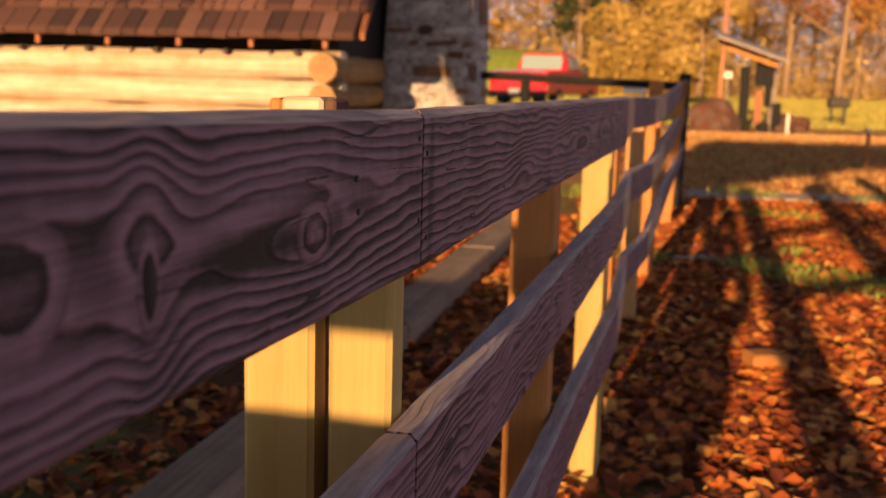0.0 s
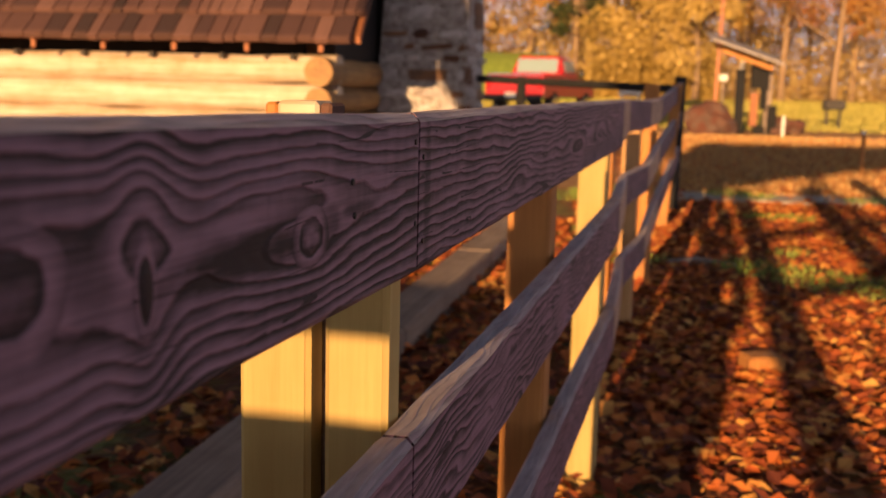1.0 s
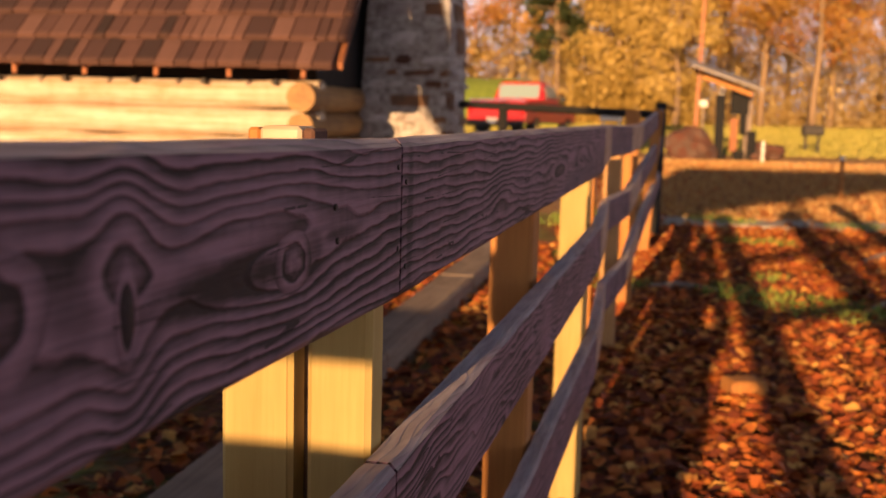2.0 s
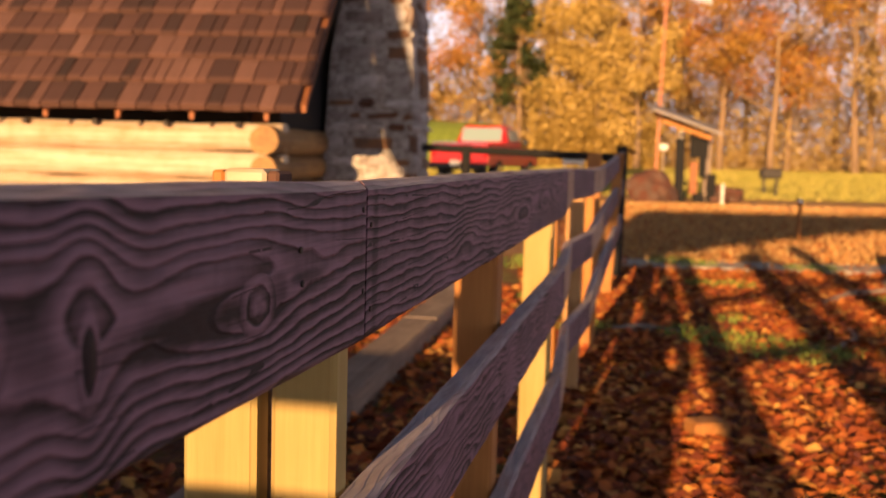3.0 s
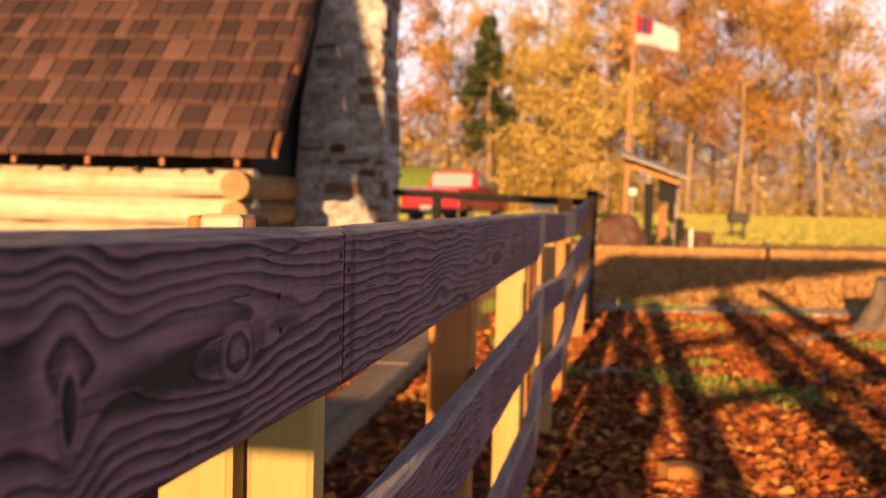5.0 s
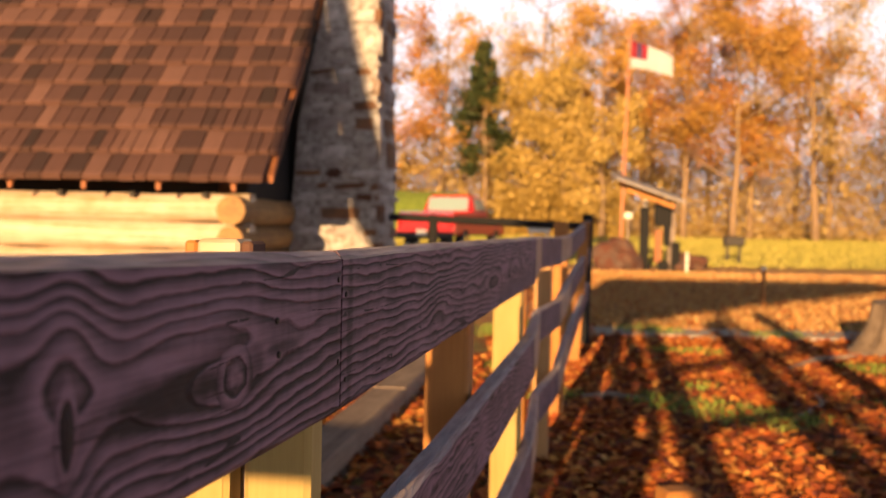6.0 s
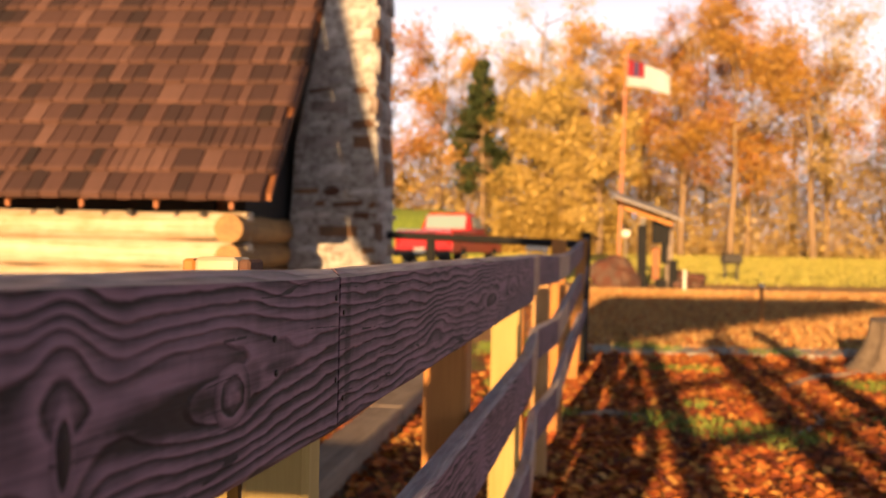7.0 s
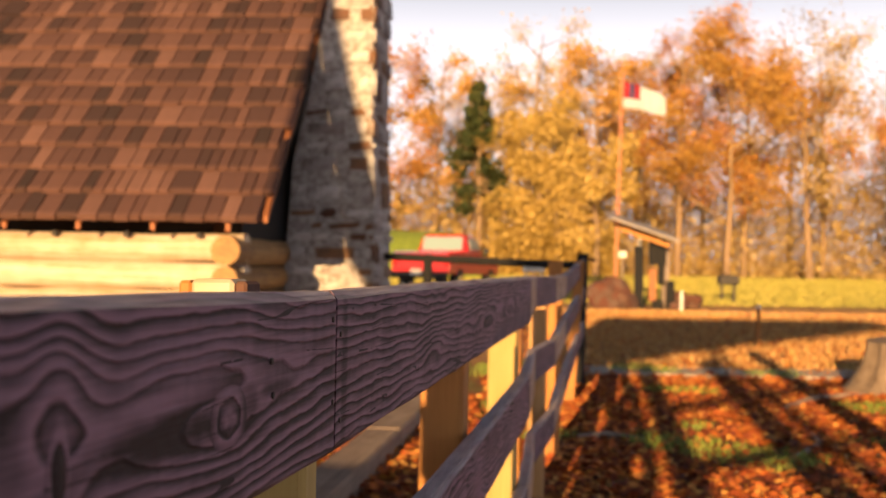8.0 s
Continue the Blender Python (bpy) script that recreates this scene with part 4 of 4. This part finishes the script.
tree("pine_tree", 2.0, 61, 12.6, 2.6, pine_leaf, "dark green pine among autumn trees", 33, 9000, 0.17, 0.2, limbs=36, low=0.3, taper=1.0)
for i, (x, y, h, sp, leaf, count) in enumerate(TREES):
    kind, words = WORDS[leaf.name]
    tree(kind, x, y, h, sp, leaf, words, 40 + i, int(count * 3.7), 0.122, 0.17 + 0.004 * h, low=0.12 if leaf is yellow_leaf else 0.25, limbs=16)


def thicket(name, label, x0, x1, y0, y1, tall, leaf, count, seed):
    """Undergrowth at the wood's edge: one mass of leaves and twigs."""
    g = random.Random(seed)
    verts, faces = [], []
    for i in range(count):
        x, y = g.uniform(x0, x1), g.uniform(y0, y1)
        top = tall * (0.45 + 0.55 * (0.5 + 0.5 * noise.noise(Vector((x * 0.35, y * 0.2, seed)))))
        c = Vector((x, y, ground_z(x, y) + top * g.random() ** 1.3))
        if g.random() < 0.35:
            u = Vector((g.uniform(-0.3, 0.3), g.uniform(-0.3, 0.3), 1)).normalized()
            s, k0 = g.uniform(0.3, 0.9), 0.03
        else:
            u = Vector((g.uniform(-1, 1), g.uniform(-1, 1), g.uniform(-1, 1))).normalized()
            s, k0 = g.uniform(0.10, 0.22), 0.5
        w = u.orthogonal().normalized()
        k = len(verts)
        verts += [c - u * s, c + w * s * k0, c + u * s, c - w * s * k0]
        faces.append((k, k + 1, k + 2, k + 3))
    me = bpy.data.meshes.new(name)
    me.from_pydata([tuple(v) for v in verts], [], faces)
    me.materials.append(leaf)
    tagged(new(name, me), label, "undergrowth", kind="stuff")


thicket("undergrowth", "tan brush and twigs under the far trees", -12, 40, 60, 74, 6.5, tan_leaf, 30000, 1)
thicket("undergrowth", "orange brush at the edge of the far wood", -12, 40, 66, 82, 10.0, orange_leaf, 40000, 2)
thicket("undergrowth", "yellow green bushes at the wood edge", 2.5, 9.5, 56, 60, 4.2, yellow_leaf, 5000, 3)

# overhead wires between two utility poles
wires = empty("utility_line", pose(0, 0, 0), "two thin overhead wires between wooden poles", "utility line")
for px_, py_ in ((-14.0, 50.0), (4.3, 62.0)):
    part("pole", rod((px_, py_, ground_z(0, py_) - 0.3), (px_, py_, 9.2), 0.10, 0.08, 8), bark_mat, wires)
for dz in (0.0, 0.9):
    bm = bmesh.new()
    pts = [Vector((-14 + 18.3 * i / 11, 50 + 12.0 * i / 11, 8.0 + dz - 0.6 * i / 11 - 0.3 * math.sin(math.pi * i / 11))) for i in range(12)]
    tube(bm, pts, [0.02] * 12, 5)
    part("wire", bm, wire_mat, wires)


# ---------------------------------------------------------------- unseen things added behind the viewer to throw the shadows
def leaning_rails():
    """Three slanting round poles, two cross rails, added unseen behind the viewer for shadows."""
    g = random.Random(9)
    rack = empty("shadow_pole_fence", pose(0, 0, 0), "unseen rough fence of round poles and two rails, slanted to cast ground shadows", "fence")
    poles = []
    for foot, head, wide in (((0.33, -2.6, -0.3), (-1.19, -2.6, 2.66), 0.115), ((1.10, -2.6, -0.3), (-0.48, -2.6, 2.80), 0.12), ((1.82, -2.6, -0.3), (0.13, -2.6, 3.01), 0.11)):
        foot, head = Vector(foot), Vector(head)
        poles.append((foot, head))
        part("post", rod(foot, head, wide, wide * 0.92, 9, 6, 0.06, g), bark_mat, rack)
    for u, r in ((0.80, 0.055), (0.655, 0.05)):
        a, b = poles[0][0].lerp(poles[0][1], u), poles[2][0].lerp(poles[2][1], u)
        part("rail", rod(a - (b - a) * 0.04 - Vector((0, 0.1, 0)), b + (b - a) * 0.3 - Vector((0, 0.1, 0)), r, r * 0.8, 8, 6, 0.1, g), bark_mat, rack)


leaning_rails()


def shadow_tree(x, y, trunk, reach, half, count, seed, sloping=False):
    """Added shadow-casting tree: bent trunk (a list of points), flat spreading head of leaves."""
    g = random.Random(seed)
    root = empty("shadow_tree", pose(x, y, ground_z(x, y)), "unseen added tree, its bare trunk and flat leafy head shaped to cast shade", "tree", "yard trees")
    bm = bmesh.new()
    pts = [Vector(p) for p, r in trunk]
    tube(bm, pts, [r for p, r in trunk], 10)
    part("trunk", bm, bark_mat, root, smooth=True)
    top = pts[-1]
    verts, faces = [], []
    for i in range(count):
        a, r, h = g.uniform(0, 6.283), math.sqrt(g.random()), g.uniform(-1, 1)
        c = top + Vector((reach[0] + half[0] * r * math.cos(a), reach[1] + half[1] * r * math.sin(a), half[2] * h * math.sqrt(1 - r * r * 0.9)))
        if sloping:
            across = g.random()
            c = top + Vector((reach[0] + half[0] * (2 * across - 1), g.uniform(-0.5, 0.5) * half[1], half[2] * (1 - 2 * g.random() * (1 - across))))
        u = Vector((g.uniform(-1, 1), g.uniform(-1, 1), g.uniform(-1, 1))).normalized() * g.uniform(0.1, 0.25)
        w = u.orthogonal() * 0.6
        k = len(verts)
        verts += [tuple(c - u), tuple(c + w), tuple(c + u), tuple(c - w)]
        faces.append((k, k + 1, k + 2, k + 3))
    me = bpy.data.meshes.new("crown")
    me.from_pydata(verts, [], faces)
    me.materials.append(rust_leaf)
    new("crown", me).parent = root


# first tree's head shades a wedge of ground; second's trunk shades the chimney
shadow_tree(-3.27, -14.0, [((3.1, 0, -0.3), 0.12), ((1.62, 0, 2.6), 0.10), ((0.0, 0, 5.50), 0.08)], (0.85, 0), (2.5, 1.0, 0.69), 22000, 4, True)
shadow_tree(-4.15, -4.0, [((0, 0, -0.3), 0.20), ((0.0, 0, 2.5), 0.16), ((-0.03, 0, 3.58), 0.14), ((-0.25, 0, 4.05), 0.23), ((-0.30, 0, 4.5), 0.24), ((-0.40, 0, 4.9), 0.22), ((-0.535, 0, 5.57), 0.185),
                        ((-0.75, 0, 6.7), 0.13), ((-1.05, 0, 8.0), 0.10), ((-1.6, 0, 10.0), 0.08)], (-0.4, 0), (1.6, 1.6, 0.9), 2500, 5)


# ---------------------------------------------------------------- fallen leaves and grass
def litter(name, label, material, zones, seed, size, upright=False):
    g = random.Random(seed)
    verts, faces = [], []
    for x0, x1, y0, y1, count in zones:
        for i in range(count):
            x, y = g.uniform(x0, x1), g.uniform(y0, y1)
            if name == "grass_tufts" and noise.noise(Vector((x * 0.9, y * 0.9, 3.3))) < 0.38:
                continue
            if name == "fallen_leaves" and y < 12.5 and noise.noise(Vector((x * 0.9, y * 0.9, 3.3))) > 0.32 and g.random() < 0.75:
                continue
            z = ground_z(x, y) + 0.03
            s = size * g.uniform(0.6, 1.3)
            a = g.uniform(0, 6.283)
            if upright:
                u = Vector((math.cos(a) * 0.4, math.sin(a) * 0.4, 1)) * s
                w = Vector((-math.sin(a), math.cos(a), 0)) * s * (0.10 if name == "grass_tufts" else 0.3)
                c = Vector((x, y, z))
                quad = [c - w, c + w, c + u * 0.6 + w * 0.7, c + u]
            else:
                u = Vector((math.cos(a), math.sin(a), g.uniform(-0.6, 0.6))) * s
                w = Vector((-math.sin(a), math.cos(a), g.uniform(-0.6, 0.6))) * s * 0.7
                c = Vector((x, y, z + 0.6 * s * g.random()))
                quad = [c - u, c + w + Vector((0, 0, s * 0.25)), c + u, c - w + Vector((0, 0, s * 0.2))]
            k = len(verts)
            verts += [tuple(q) for q in quad]
            faces.append((k, k + 1, k + 2, k + 3))
    me = bpy.data.meshes.new(name)
    me.from_pydata(verts, [], faces)
    me.materials.append(material)
    tagged(new(name, me), label, name.replace("_", " "), kind="stuff")


litter("fallen_leaves", "thick scatter of orange and red fallen leaves", litter_leaf,
       ((-2.5, 1.2, 2.0, 9.5, 14000), (0.4, 7.5, 3.5, 11.2, 42000), (1.0, 12.0, 11.2, 23.0, 11000)), 21, 0.034)
litter("grass_tufts", "thin green grass between the leaves", grass_blade, ((0.4, 8.0, 3.5, 12.5, 60000), (-2.0, 0.6, 7.0, 12.0, 4000)), 22, 0.05, True)
litter("straw_grass", "bleached straw coloured grass beyond the path", straw_blade, ((1.5, 14.0, 12.0, 24.0, 45000),), 24, 0.045, True)
litter("dry_grass", "short yellow lawn grass lit by the low sun", lawn_blade, ((1.5, 34.0, 26.5, 58.0, 60000), (-8.0, 1.5, 26.0, 50.0, 12000)), 23, 0.07, True)
